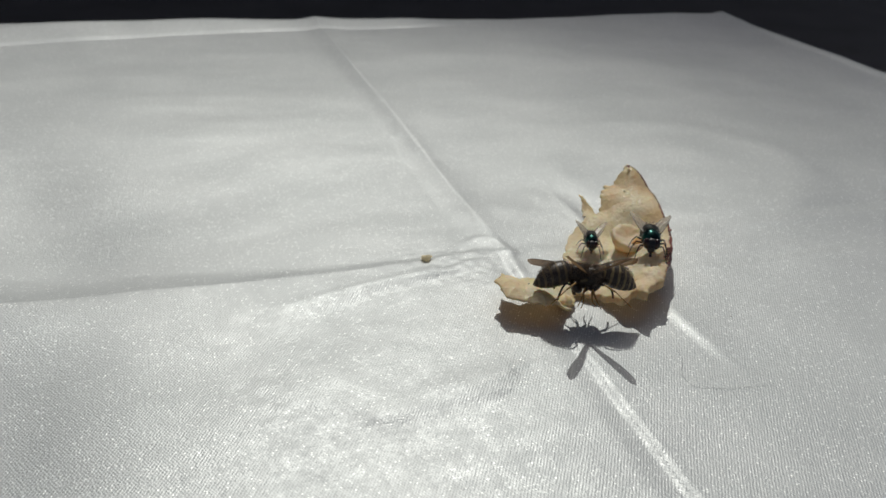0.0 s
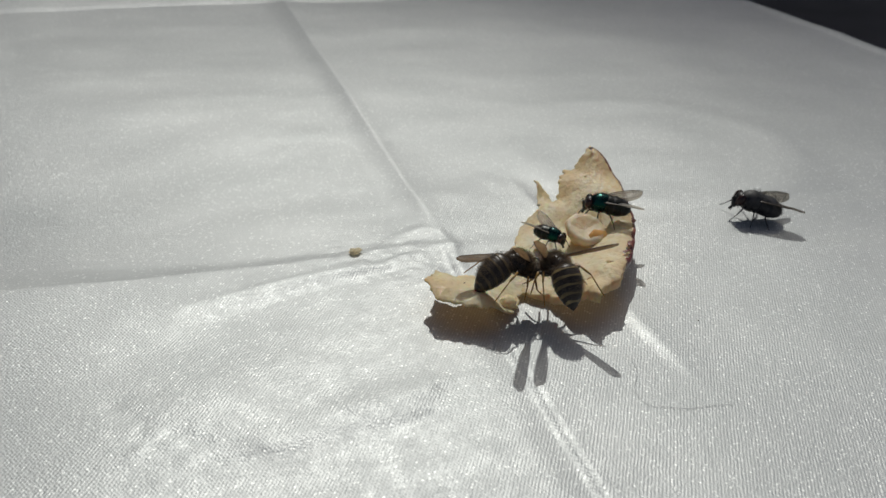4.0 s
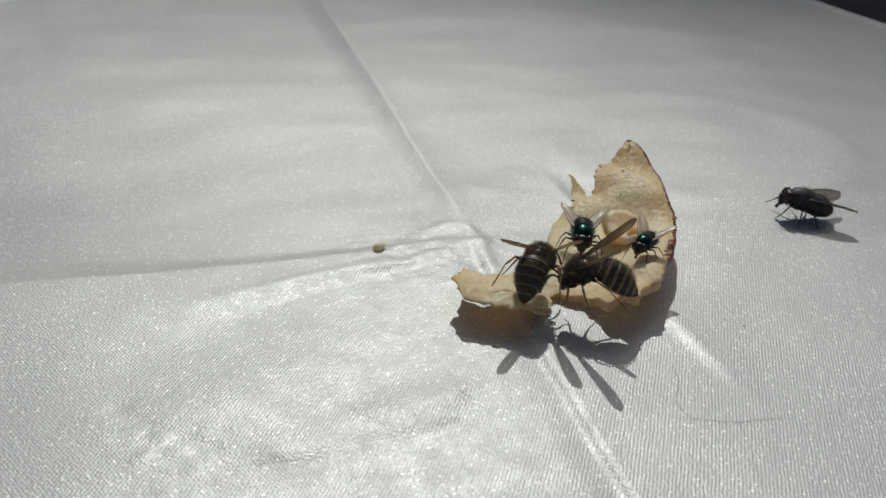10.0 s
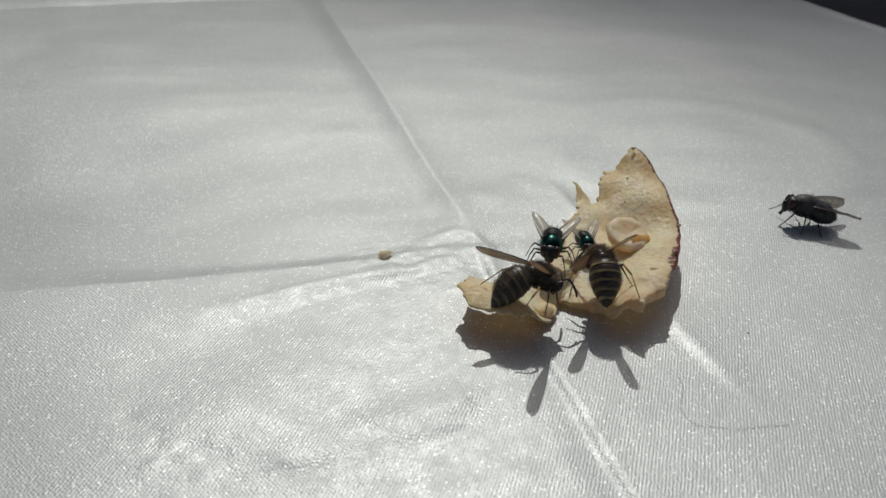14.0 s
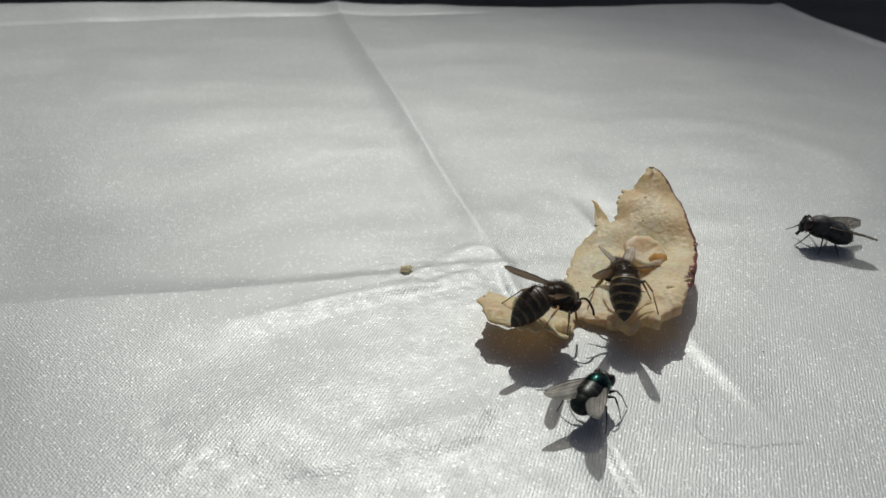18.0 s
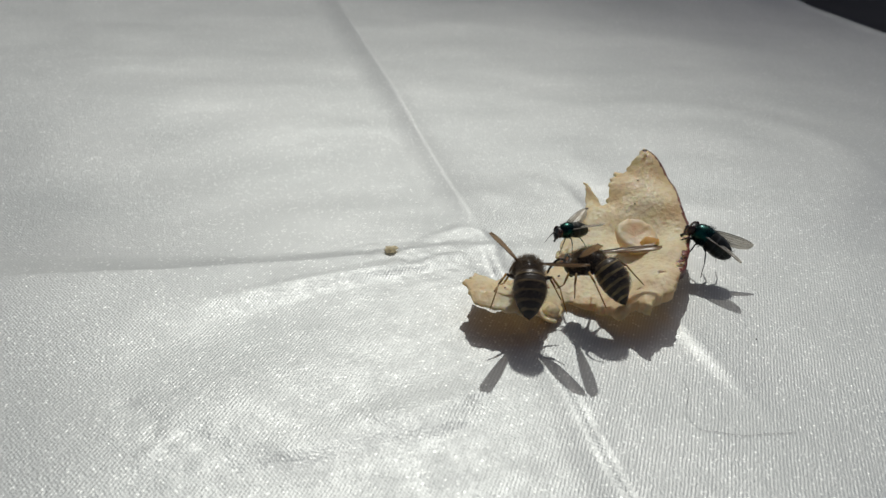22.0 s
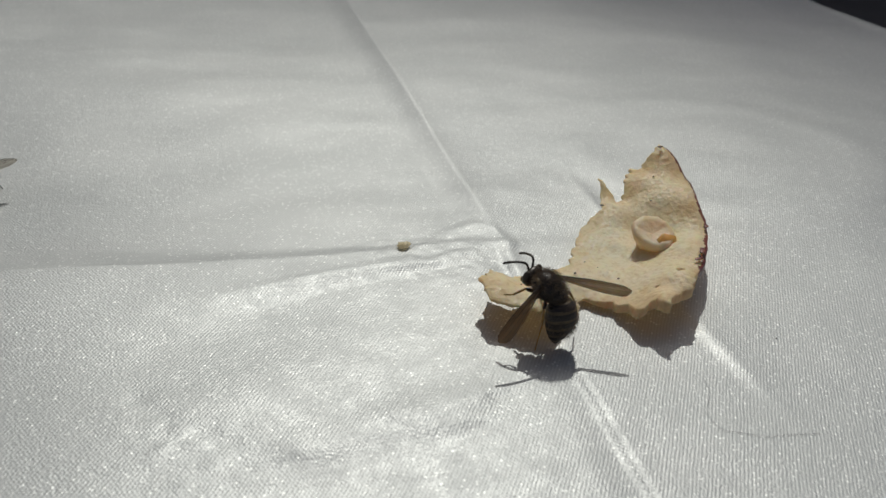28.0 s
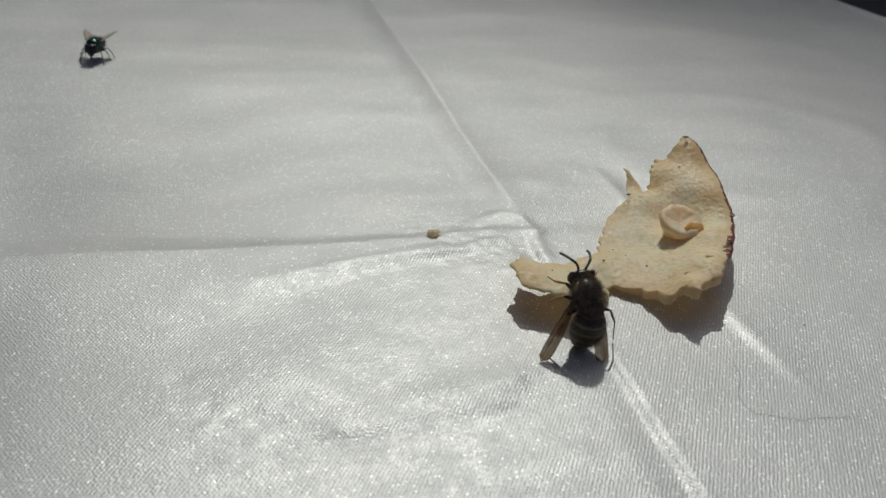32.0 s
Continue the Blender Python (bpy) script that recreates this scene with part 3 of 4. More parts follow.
# curled bit of core standing on the flesh
def core_curl():
    bm = bmesh.new()
    n, prof = 48, [(0.3, 0.0), (0.95, 0.1), (1.15, 0.8), (1.6, 1.7), (2.35, 2.7), (2.7, 3.2), (2.62, 3.6), (2.3, 3.85), (1.8, 3.72), (1.1, 3.5), (0.2, 3.4)]
    rings = []
    for r, z in prof:
        ring = []
        for k in range(n):
            a = 2 * math.pi * k / n
            w = 1 + 0.06 * noise.noise((math.cos(a) * 1.5, math.sin(a) * 1.5, z)) + 0.015 * r * noise.noise((math.cos(a) * 5, math.sin(a) * 5, z * 2))
            ring.append(bm.verts.new((r * w * math.cos(a), r * w * math.sin(a), z + (0.025 * r * r * noise.noise((math.cos(a) * 2, math.sin(a) * 2, 7)) + 0.12 * noise.noise((r * math.cos(a) * 1.6, r * math.sin(a) * 1.6, 17))) * (z / 3))))
        rings.append(ring)
    for a, b in zip(rings, rings[1:]):
        for k in range(n):
            bm.faces.new((a[k], a[(k + 1) % n], b[(k + 1) % n], b[k]))
    bm.faces.new(rings[0][::-1])
    bm.faces.new(rings[-1])
    curl = part("core_curl", bm, CORE, peel, "pale yellow curl of fruit core", mmpose(17.7, -6.0, 1.5, 22, 0, 6) @ Matrix.Scale(1.04, 4))
    bm = bmesh.new()
    low = [bm.verts.new(p) for p in ((-0.5, -2.3, 3.1), (-0.2, -1.2, 3.6), (0.7, -0.7, 3.95), (2.2, -1.1, 3.7), (2.2, -1.9, 3.1), (0.9, -2.6, 2.7))]
    high = [bm.verts.new(v.co + Vector((0.05, -0.25, 0.3))) for v in low]
    bm.faces.new(low[::-1])
    bm.faces.new(high)
    for i in range(6):
        bm.faces.new((low[i], low[(i + 1) % 6], high[(i + 1) % 6], high[i]))
    bmesh.ops.subdivide_edges(bm, edges=bm.edges, cuts=2, use_grid_fill=True, smooth=0.3)
    part("core_flap", bm, FLAP, curl, "yellowish translucent core flap")


core_curl()
bm = bmesh.new()
ball(bm, (0, 0, 0), (1.2, 0.95, 0.75), (0, 0, 30), 20, 12)
for v in bm.verts:
    v.co *= 1 + 0.2 * noise.noise(v.co * 1.2)
part("flesh_lump", bm, FLESH, peel, "", mmpose(3.0, -17.5, 1.4))
random.seed(4)
for x, y, r in ((6.2, -11.3, 0.22), (11.0, -13.2, 0.2), (20.6, -14.0, 0.28), (26.0, 9.0, 0.42), (15.0, 2.0, 0.3), (23.5, 5.0, 0.18), (8.5, -8.8, 0.12), (9.6, -10.2, 0.1), (21.5, 1.0, 0.15), (-2.5, -16.5, 0.14)):
    bm = bmesh.new()
    ball(bm, (0, 0, 0), (r, r * 0.6, r * 0.28), (0, 0, random.uniform(0, 180)), 12, 6)
    for v in bm.verts:
        v.co *= 1 + 0.5 * noise.noise(v.co * 4 / r * 0.5 + Vector((x, y, 0)))
    part("brown_spot", bm, SPOT, peel, "", mmpose(x, y, surface(x, y)))

for x, y, r, turn in ((21.6, -12.9, 0.8, 55), (20.5, -14.4, 0.6, 20), (25.7, -6.4, 0.5, 70)):
    bm = bmesh.new()
    ball(bm, (0, 0, 0), (r, r * 0.45, 0.09), (0, 0, turn), 18, 8)
    for v in bm.verts:
        v.co.xy *= 1 + 0.6 * noise.noise(v.co * 1.7 + Vector((x, y, 0)))
    part("skin_scrap", bm, RIM_SKIN, peel, "torn red-brown scrap of skin", mmpose(x, y, surface(x, y) - 0.1))

# ---- crumb, lint and a hair on the cloth ----
bm = bmesh.new()
ball(bm, (0, 0, 0.35), (0.95, 0.8, 0.3), (0, 0, 30), 28, 18)
for v in bm.verts:
    v.co *= 0.9 + 0.4 * noise.noise(v.co * 1.9) + 0.3 * noise.noise(v.co * 4.2)
tagged(part("crumb", bm, CRUMB, None, "", mmpose(-12.1, 0.0, cloth_z(-12.1, 0) + 0.06)), "small tan crumb lying on the satin", "crumb")
bm = bmesh.new()
hair = spline([Vector((x, y, 0)) for x, y in ((13.1, -30.6), (12.6, -32.8), (11.0, -35.0), (10.5, -36.4), (10.8, -38.3), (12.4, -39.0), (14.7, -39.8), (17.2, -39.9), (20.2, -40.2))], 8)
tube(bm, [(p.x, p.y, cloth_z(p.x, p.y) + 0.12) for p in hair], [0.02] * len(hair), 5)
tagged(part("hair", bm, HAIR), "thin curved grey hair on the satin", "hair")

bm = bmesh.new()
ball(bm, (0, 0, 0), (0.12, 0.09, 0.07), (0, 0, 40), 10, 6)
for v in bm.verts:
    v.co *= 1 + 0.4 * noise.noise(v.co * 9)
tagged(part("lint_speck", bm, SPOT, None, "", mmpose(25.5, -24.7, cloth_z(25.5, -24.7) + 0.06)), "tiny dark lint speck lying on the satin", "lint")

# ---- insects ----
def insect(name, label, category):
    ob = new(name)
    return tagged(ob, label, category)


def wing_mesh(length, width, lead, thick=0.03, bold=1.0, paddle=False):
    """A wing along -x from its root, leading edge towards +y."""
    bm = bmesh.new()
    n, m = 18, 6
    grid = {}
    for side in (1, -1):
        for i in range(n + 1):
            u = i / n
            wide = width * (0.34 + 0.66 * ease(u / 0.72)) * (1 if u < 0.85 else math.sqrt(max(0.0, 1 - ((u - 0.85) / 0.152) ** 2))) if paddle else width * (0.25 + 0.75 * math.sin(math.pi * min(1, 0.12 + u * 0.86)) ** 0.7) * (1 if u < 0.85 else math.sqrt(max(0.0, 1 - ((u - 0.85) / 0.152) ** 2)))
            for j in range(m + 1):
                v = j / m
                x, y = -u * length, wide * (lead - v) * 1.0
                z = 0.12 * math.sin(v * 9 + u * 3) + 0.05 * noise.noise((x, y, 2)) - 0.25 * (v - lead) ** 2
                grid[side, i, j] = bm.verts.new((x, y, z + side * thick / 2))
    for i in range(n):
        for j in range(m):
            q = [(i, j), (i + 1, j), (i + 1, j + 1), (i, j + 1)]
            bm.faces.new([grid[1, *k] for k in q])
            bm.faces.new([grid[-1, *k] for k in q[::-1]])
    rim = [(i, 0) for i in range(n + 1)] + [(n, j) for j in range(1, m + 1)] + [(i, m) for i in range(n - 1, -1, -1)] + [(0, j) for j in range(m - 1, 0, -1)]
    for a, b in zip(rim, rim[1:] + rim[:1]):
        bm.faces.new((grid[1, *b], grid[1, *a], grid[-1, *a], grid[-1, *b]))
    veins = []
    for v0, v1, r in ((0.0, 0.02, 0.1), (0.2, 0.12, 0.05), (0.38, 0.3, 0.05), (0.55, 0.6, 0.04), (0.75, 0.85, 0.04)):
        pts = []
        for i in range(n):
            j = min(m, max(0, (v0 + (v1 - v0) * i / n) * m))
            a, b = grid[1, i, int(j)].co, grid[1, i, min(m, int(j) + 1)].co
            pts.append(a.lerp(b, j - int(j)))
        veins.append(bmesh.new())
        tube(veins[-1], pts, [r * bold * (1 - 0.7 * i / n) for i in range(n)], 5)
    return bm, veins


def bristles(bm, middle, size, count, long, seed, thick=0.025, mat=0):
    """Fine hairs that stand off an egg-shaped body."""
    rnd = random.Random(seed)
    for _ in range(count):
        a, z = rnd.uniform(0, 2 * math.pi), rnd.uniform(-0.4, 1)
        d = Vector((math.cos(a) * math.sqrt(1 - z * z), math.sin(a) * math.sqrt(1 - z * z), z))
        p = Vector(middle) + Vector((d.x * size[0], d.y * size[1], d.z * size[2])) * 0.97
        out = (d + Vector((rnd.uniform(-0.5, 0.2), rnd.uniform(-0.3, 0.3), rnd.uniform(-0.2, 0.3)))).normalized() * long * rnd.uniform(0.6, 1.2)
        tube(bm, [p, p + out * 0.6, p + out + Vector((-0.1 * long, 0, 0))], [thick, thick * 0.7, thick * 0.2], 3, mat)


def leg_mesh(hip, knee, ankle, toe, thick, mats=(0, 0, 0)):
    bm = bmesh.new()
    hip, knee, ankle, toe = map(Vector, (hip, knee, ankle, toe))
    tube(bm, [hip, hip.lerp(knee, 0.3), hip.lerp(knee, 0.7), knee], [thick * 0.9, thick * 1.25, thick, thick * 0.6], 8, mats[0])
    tube(bm, [knee, knee.lerp(ankle, 0.5), ankle], [thick * 0.62, thick * 0.7, thick * 0.5], 7, mats[1])
    claw = toe + (toe - ankle).normalized() * thick * 1.5
    tube(bm, [ankle, ankle.lerp(toe, 0.4) + Vector((0, 0, -0.05)), toe, claw], [thick * 0.45, thick * 0.4, thick * 0.38, thick * 0.15], 6, mats[2])
    return bm


def lathe_x(bm, profile, seg=24, color=None):
    """Rings along x; profile: x, radius across, radius up, drop. color(i, angle) gives the material of the faces behind ring i."""
    rings = []
    for x, ry, rz, z in profile:
        rings.append([bm.verts.new((x, ry * math.cos(a), z + rz * math.sin(a))) for a in [2 * math.pi * k / seg for k in range(seg)]])
    for i, (a, b) in enumerate(zip(rings, rings[1:])):
        for k in range(seg):
            f = bm.faces.new((a[k], b[k], b[(k + 1) % seg], a[(k + 1) % seg]))
            f.material_index = color(i, 2 * math.pi * (k + 0.5) / seg) if color else 0
    bm.faces.new(rings[0])
    bm.faces.new(rings[-1][::-1])


def wing_turn(s, sweep, lift, twist):
    return pose(0, 0, 0, 0, 0, -s * sweep) @ pose(0, 0, 0, 0, lift, 0) @ pose(0, 0, 0, s * twist, 0, 0)


def wasp(name, label, wings, stand, bend=0.0, slope=0.0, bright=1.0):
    """A yellowjacket: 13 mm long, head towards +x, origin in the middle of its thorax. wings: sweep, lift and twist of each side."""
    w = insect(name, label, "wasp")
    q = 0.82

    def part(name, bm, mats, parent=None, label="", at=None):
        bmesh.ops.scale(bm, vec=(q, q, q), verts=bm.verts)
        if at is not None:
            at = Matrix.Translation(at.translation * (q - 1)) @ at
        return whole_part(name, bm, mats, parent, label, at)

    bm = bmesh.new()
    ball(bm, (0.1, 0, 0.1), (2.3, 1.85, 1.8), (0, 0, 0), 26, 16, 0)
    ball(bm, (-1.4, 0, 0.05), (1.25, 1.4, 1.3), (0, 0, 0), 18, 12, 0)
    for s in (1, -1):
        ball(bm, (1.0, s * 1.42, 0.85), (0.75, 0.28, 0.35), (0, 0, s * -25), 12, 8, 1)
        ball(bm, (-1.1, s * 0.72, 1.42), (0.4, 0.35, 0.2), (0, 0, 0), 10, 6, 1)
    thorax = part("thorax", bm, [BLACK, YELLOW], w, "black thorax with small yellow marks")
    bm = bmesh.new()
    bristles(bm, (0.1, 0, 0.1), (2.3, 1.85, 1.8), 2600, 0.75, 11, 0.015)
    bristles(bm, (-1.4, 0, 0.05), (1.25, 1.4, 1.3), 700, 0.6, 12, 0.017)
    tagged(part("thorax_hair", bm, FUZZ, thorax), "pale fuzz", kind="stuff")
    bm = bmesh.new()
    ball(bm, (0.55, 0, -0.15), (0.85, 1.65, 1.4), (0, 12, 0), 24, 14, 0)
    ball(bm, (1.1, 0, -0.5), (0.4, 0.85, 0.6), (0, 20, 0), 14, 8, 1)
    head = part("head", bm, [BLACK, YELLOW], w, "black head with a yellow face", mmpose(2.0, 0, -0.1))
    for s in (1, -1):
        bm = bmesh.new()
        ball(bm, (0.7, s * 1.32, 0.05), (0.55, 0.5, 1.0), (0, 10, s * 12), 16, 12)
        part("eye", bm, BLACK, head, "glossy black eye")
        bm = bmesh.new()
        tube(bm, spline([(1.2, s * 0.4, 0.4), (1.75, s * 0.75, 1.25), (2.4, s * 1.2, 1.3), (3.5, s * 1.7, 0.5), (4.2, s * 1.9, -0.3)], 4), [0.16] * 6 + [0.17] * 10 + [0.1], 8)
        part("antenna", bm, BLACK, head)
        bm = bmesh.new()
        ball(bm, (1.35, s * 0.35, -1.25), (0.3, 0.42, 0.35), (0, 20, s * 25), 10, 8)
        part("mandible", bm, YELLOW, head)
    # abdomen: overlapping plates, each black in front with a scalloped yellow band behind
    ab = None
    outline = [(0.0, 0.5), (0.35, 1.45), (1.0, 1.95), (2.2, 2.2), (3.6, 2.18), (5.0, 1.92), (6.4, 1.4), (7.5, 0.75), (8.2, 0.05)]

    def girth(x):
        for (xa, ra), (xb, rb) in zip(outline, outline[1:]):
            if xa <= x <= xb:
                t = (x - xa) / (xb - xa)
                t = t * t * (3 - 2 * t) * 0.4 + t * 0.6
                return ra + (rb - ra) * t
        return outline[-1][1]

    plates = [(0.0, 1.7), (1.5, 3.2), (3.0, 4.65), (4.45, 6.0), (5.8, 7.2), (7.0, 8.2)]
    for n, (a, b) in enumerate(plates):
        bm = bmesh.new()
        prof = []
        for i in range(17):
            x = a + (b - a) * i / 16
            r = girth(x) * (0.965 + 0.035 * i / 16) + (0.03 if i > 10 else 0)
            prof.append((-0.80 * x, r, r * 0.92, -0.02 * x * x))
        if n < 5:
            prof.append((-0.80 * b, girth(b) * 0.9, girth(b) * 0.83, -0.02 * b * b))

        def color(i, angle, n=n):
            scallop = 0.9 * abs(math.sin(1.5 * (angle - math.pi / 2))) if math.sin(angle) > -0.3 else 0.5
            ragged = 0.7 * noise.noise((angle * 3, n * 7.0, 0.5))
            return 1 if 13.4 - 3.0 * scallop * bright + ragged < i < 16 and n < 5 or n == 0 and i < 3 else 0

        lathe_x(bm, prof, 44, color)
        if n == 0:
            ab = part("abdomen", bm, [BLACK, YELLOW if bright <= 1 else PALE_YELLOW], w, "dark abdomen with thin yellow bands", mmpose(-2.2, 0, 0.05, 0, bend, 0))
        else:
            part("abdomen_plate", bm, [BLACK, YELLOW if bright <= 1 else PALE_YELLOW], ab)
    bm = bmesh.new()
    bristles(bm, (-2.6, 0, -0.2), (2.6, 2.08, 1.9), 2000, 0.5, 29, 0.013)
    bristles(bm, (-1.0, 0, 0.0), (1.0, 1.9, 1.75), 300, 0.7, 30, 0.014)
    tagged(part("abdomen_hair", bm, FUZZ, ab), "short pale hairs", kind="stuff")
    bm = bmesh.new()
    tube(bm, [(-2.0, 0, 0.0), (-2.5, 0, 0.05)], [0.35, 0.3], 10)
    part("waist", bm, BLACK, w)
    for s, (sweep, lift, twist) in zip((1, -1), wings):
        m = mmpose(0.5, s * 1.25, 1.15) @ wing_turn(s, sweep, lift, twist)
        b2, v2 = wing_mesh(10.0, 1.7, 0.35, paddle=True)
        if s < 0:
            for k in (b2, *v2):
                bmesh.ops.scale(k, vec=(1, -1, 1), verts=k.verts)
                bmesh.ops.reverse_faces(k, faces=k.faces)
        wing = part("wing", b2, WASP_WING, w, "smoky amber folded wing", m)
        for v in v2:
            part("vein", v, VEIN, wing)
    for i, (hx, kx, ax, tx, reach) in enumerate(((1.2, 1.9, 2.7, 3.3, 0.9), (0.1, 0.2, 0.3, 0.2, 1.1), (-1.0, -1.9, -3.1, -4.3, 1.15))):
        for s in (1, -1):
            bm = leg_mesh((hx, s * 0.9, -1.2), (kx, s * 2.6 * reach, -0.5), (ax, s * 3.4 * reach, -1.9), (tx, s * 4.1 * reach, -stand + slope * tx), 0.24, (0, 1, 1))
            part("leg", bm, [BLACK, LEG_YELLOW], w, "black and amber jointed leg")
    return w


def fly(name, label, size, body, belly, stripe, spread, stand=2.6):
    """A blowfly or flesh fly: 8 mm long at size 1, head towards +x, origin in the middle of its thorax."""
    f = insect(name, label, "fly")
    q = size

    def sc(bm):
        bmesh.ops.scale(bm, vec=(q, q, q), verts=bm.verts)
        return bm

    bm = bmesh.new()
    ball(bm, (0.1, 0, 0.1), (1.95, 1.52, 1.52), (0, 6, 0), 28, 18, 0)
    ball(bm, (-1.35, 0, 0.75), (0.75, 0.95, 0.6), (0, -24, 0), 16, 10, 0)
    if stripe:
        for y in (-0.55, 0.0, 0.55):
            tube(bm, [(x, y * (1 - 0.1 * x * x), 0.05 + 1.47 * math.sqrt(max(0.02, 1 - (x / 1.7) ** 2 - (y / 1.42) ** 2))) for x in (-1.2, -0.8, -0.3, 0.3, 0.8, 1.2)], [0.1, 0.13, 0.14, 0.14, 0.12, 0.08], 6, 1)
    thorax = part("thorax", sc(bm), [body, FLY_BLACK], f)
    bm = bmesh.new()
    bristles(bm, (-0.1, 0, 0.1), (1.75, 1.58, 1.5), 150, 0.55, 3, 0.02)
    tagged(part("bristles", sc(bm), FLY_BLACK, thorax), kind="stuff")
    bm = bmesh.new()
    prof = [(-0.2, 1.35, 1.3, 0.05), (-1.0, 1.55, 1.42, 0.02), (-1.9, 1.62, 1.45, -0.02), (-2.6, 1.6, 1.42, -0.08), (-3.3, 1.36, 1.2, -0.16), (-3.9, 1.05, 0.9, -0.25), (-4.3, 0.5, 0.42, -0.32), (-4.45, 0.1, 0.1, -0.35)]
    pts = spline([Vector((p[0], p[1], p[2])) for p in prof], 3)
    lathe_x(bm, [(p.x, p.y - (0.04 if i % 6 == 5 else 0), p.z - (0.04 if i % 6 == 5 else 0), 0.05 - 0.09 * (-1.2 - p.x) ** 1 * 0.9) for i, p in enumerate(pts)], 24, (lambda i, a: 1 if (i // 2 + int(a * 2)) % 3 == 0 else 0) if stripe else (lambda i, a: 1 if i % 6 == 5 else 0))
    abdomen = part("abdomen", sc(bm), [belly, FLY_BLACK], f)
    bm = bmesh.new()
    bristles(bm, (-2.7, 0, -0.1), (1.7, 1.6, 1.35), 160, 0.45, 8, 0.018)
    tagged(part("bristles", sc(bm), FLY_BLACK, abdomen), kind="stuff")
    bm = bmesh.new()
    ball(bm, (0, 0, 0), (0.72, 1.18, 1.02), (0, 0, 0), 20, 12, 0)
    ball(bm, (0.5, 0, -0.6), (0.45, 0.65, 0.75), (0, 10, 0), 14, 10, 0)
    head = part("head", sc(bm), [FLY_BLACK], f, "", mmpose(1.85 * q, 0, -0.15 * q))
    for s in (1, -1):
        bm = bmesh.new()
        ball(bm, (0.08, s * 0.76, 0.12), (0.62, 0.56, 0.92), (s * -8, 0, s * 14), 20, 14)
        part("eye", sc(bm), EYE, head, "dark red compound eye")
        bm = bmesh.new()
        tube(bm, [(0.65, s * 0.12, 0.15), (0.95, s * 0.16, -0.05), (1.0, s * 0.17, -0.3)], [0.07, 0.1, 0.08], 6)
        tube(bm, [(0.93, s * 0.16, 0.0), (1.2, s * 0.3, 0.2)], [0.03, 0.01], 4)
        part("antenna", sc(bm), FLY_BLACK, head)
    bm = bmesh.new()
    tube(bm, [(0.45, 0, -0.8), (0.6, 0, -1.35), (0.75, 0, -1.8)], [0.26, 0.18, 0.24], 10)
    part("proboscis", sc(bm), FLY_BLACK, head)
    for s, (sweep, lift, twist) in zip((1, -1), spread):
        b2, v2 = wing_mesh(6.0, 2.25, 0.25, 0.03, 0.85)
        if s < 0:
            for k in (b2, *v2):
                bmesh.ops.scale(k, vec=(1, -1, 1), verts=k.verts)
                bmesh.ops.reverse_faces(k, faces=k.faces)
        m = mmpose(-0.35 * q, s * 1.05 * q, 0.75 * q) @ pose(0, 0, 0, 0, 0, -s * sweep) @ pose(0, 0, 0, 0, lift, 0) @ pose(0, 0, 0, s * twist, 0, 0)
        wing = part("wing", sc(b2), SMOKY_WING if stripe else FLY_WING, f, "smoky grey veined wing" if stripe else "clear veined wing", m)
        for v in v2:
            part("vein", sc(v), VEIN, wing)
    for hx, kx, ax, tx, reach in ((0.9, 1.6, 2.3, 3.0, 0.85), (0.0, 0.2, 0.1, 0.2, 1.1), (-0.8, -1.5, -2.3, -3.1, 1.05)):
        for s in (1, -1):
            bm = leg_mesh((hx, s * 0.7, -0.95), (kx, s * 2.0 * reach, -0.6), (ax, s * 2.5 * reach, -1.7), (tx, s * 2.9 * reach, -stand), 0.15)
            part("leg", sc(bm), FLY_BLACK, f)
    return f


wasp_left = wasp("wasp", "dark yellowjacket wasp chewing the thin end of the peel", ((40, 34, 8), (42, 34, 8)), 3.3, -38, 0.36)
wasp_right = wasp("wasp", "yellowjacket wasp feeding in the middle of the peel", ((42, 32, 8), (36, 40, 8)), 3.3, -38, 0.36, 1.25)
fly_big = fly("fly", "metallic green blowfly with clear wings", 0.92, GREEN, DARK_GREEN, False, ((22, 10, 8), (22, 10, 8)), 3.5)
fly_small = fly("fly", "small metallic green blowfly with spread wings", 0.67, GREEN, DARK_GREEN, False, ((26, 16, 10), (26, 16, 10)), 3.0)
fly_grey = fly("fly", "dark grey flesh fly with smoky wings resting on satin", 1.1, FLY_GREY, FLY_GREY, True, ((17, 9, 6), (24, 8, 6)), 2.55)


def parts_of(ob, kind):
    return sorted((c for c in ob.children if c.name.split(".")[0] == kind), key=lambda c: c.name)


def fidget(ob, kind, swing, every, seed):
    """Small uneven swings of legs or feelers about the body."""
    for n, limb in enumerate(parts_of(ob, kind)):
        rnd = random.Random(seed + 17 * n)
        times, t = [0.0], 0.0
        while t < 31.0:
            t += every * rnd.uniform(0.6, 1.5)
            times.append(round(min(t, 31.5), 2))
        base = limb.matrix_basis.copy()
        walk(limb, [(t, base @ pose(0, 0, 0, 0, 0, rnd.uniform(-swing, swing))) for t in times + [32.0]])


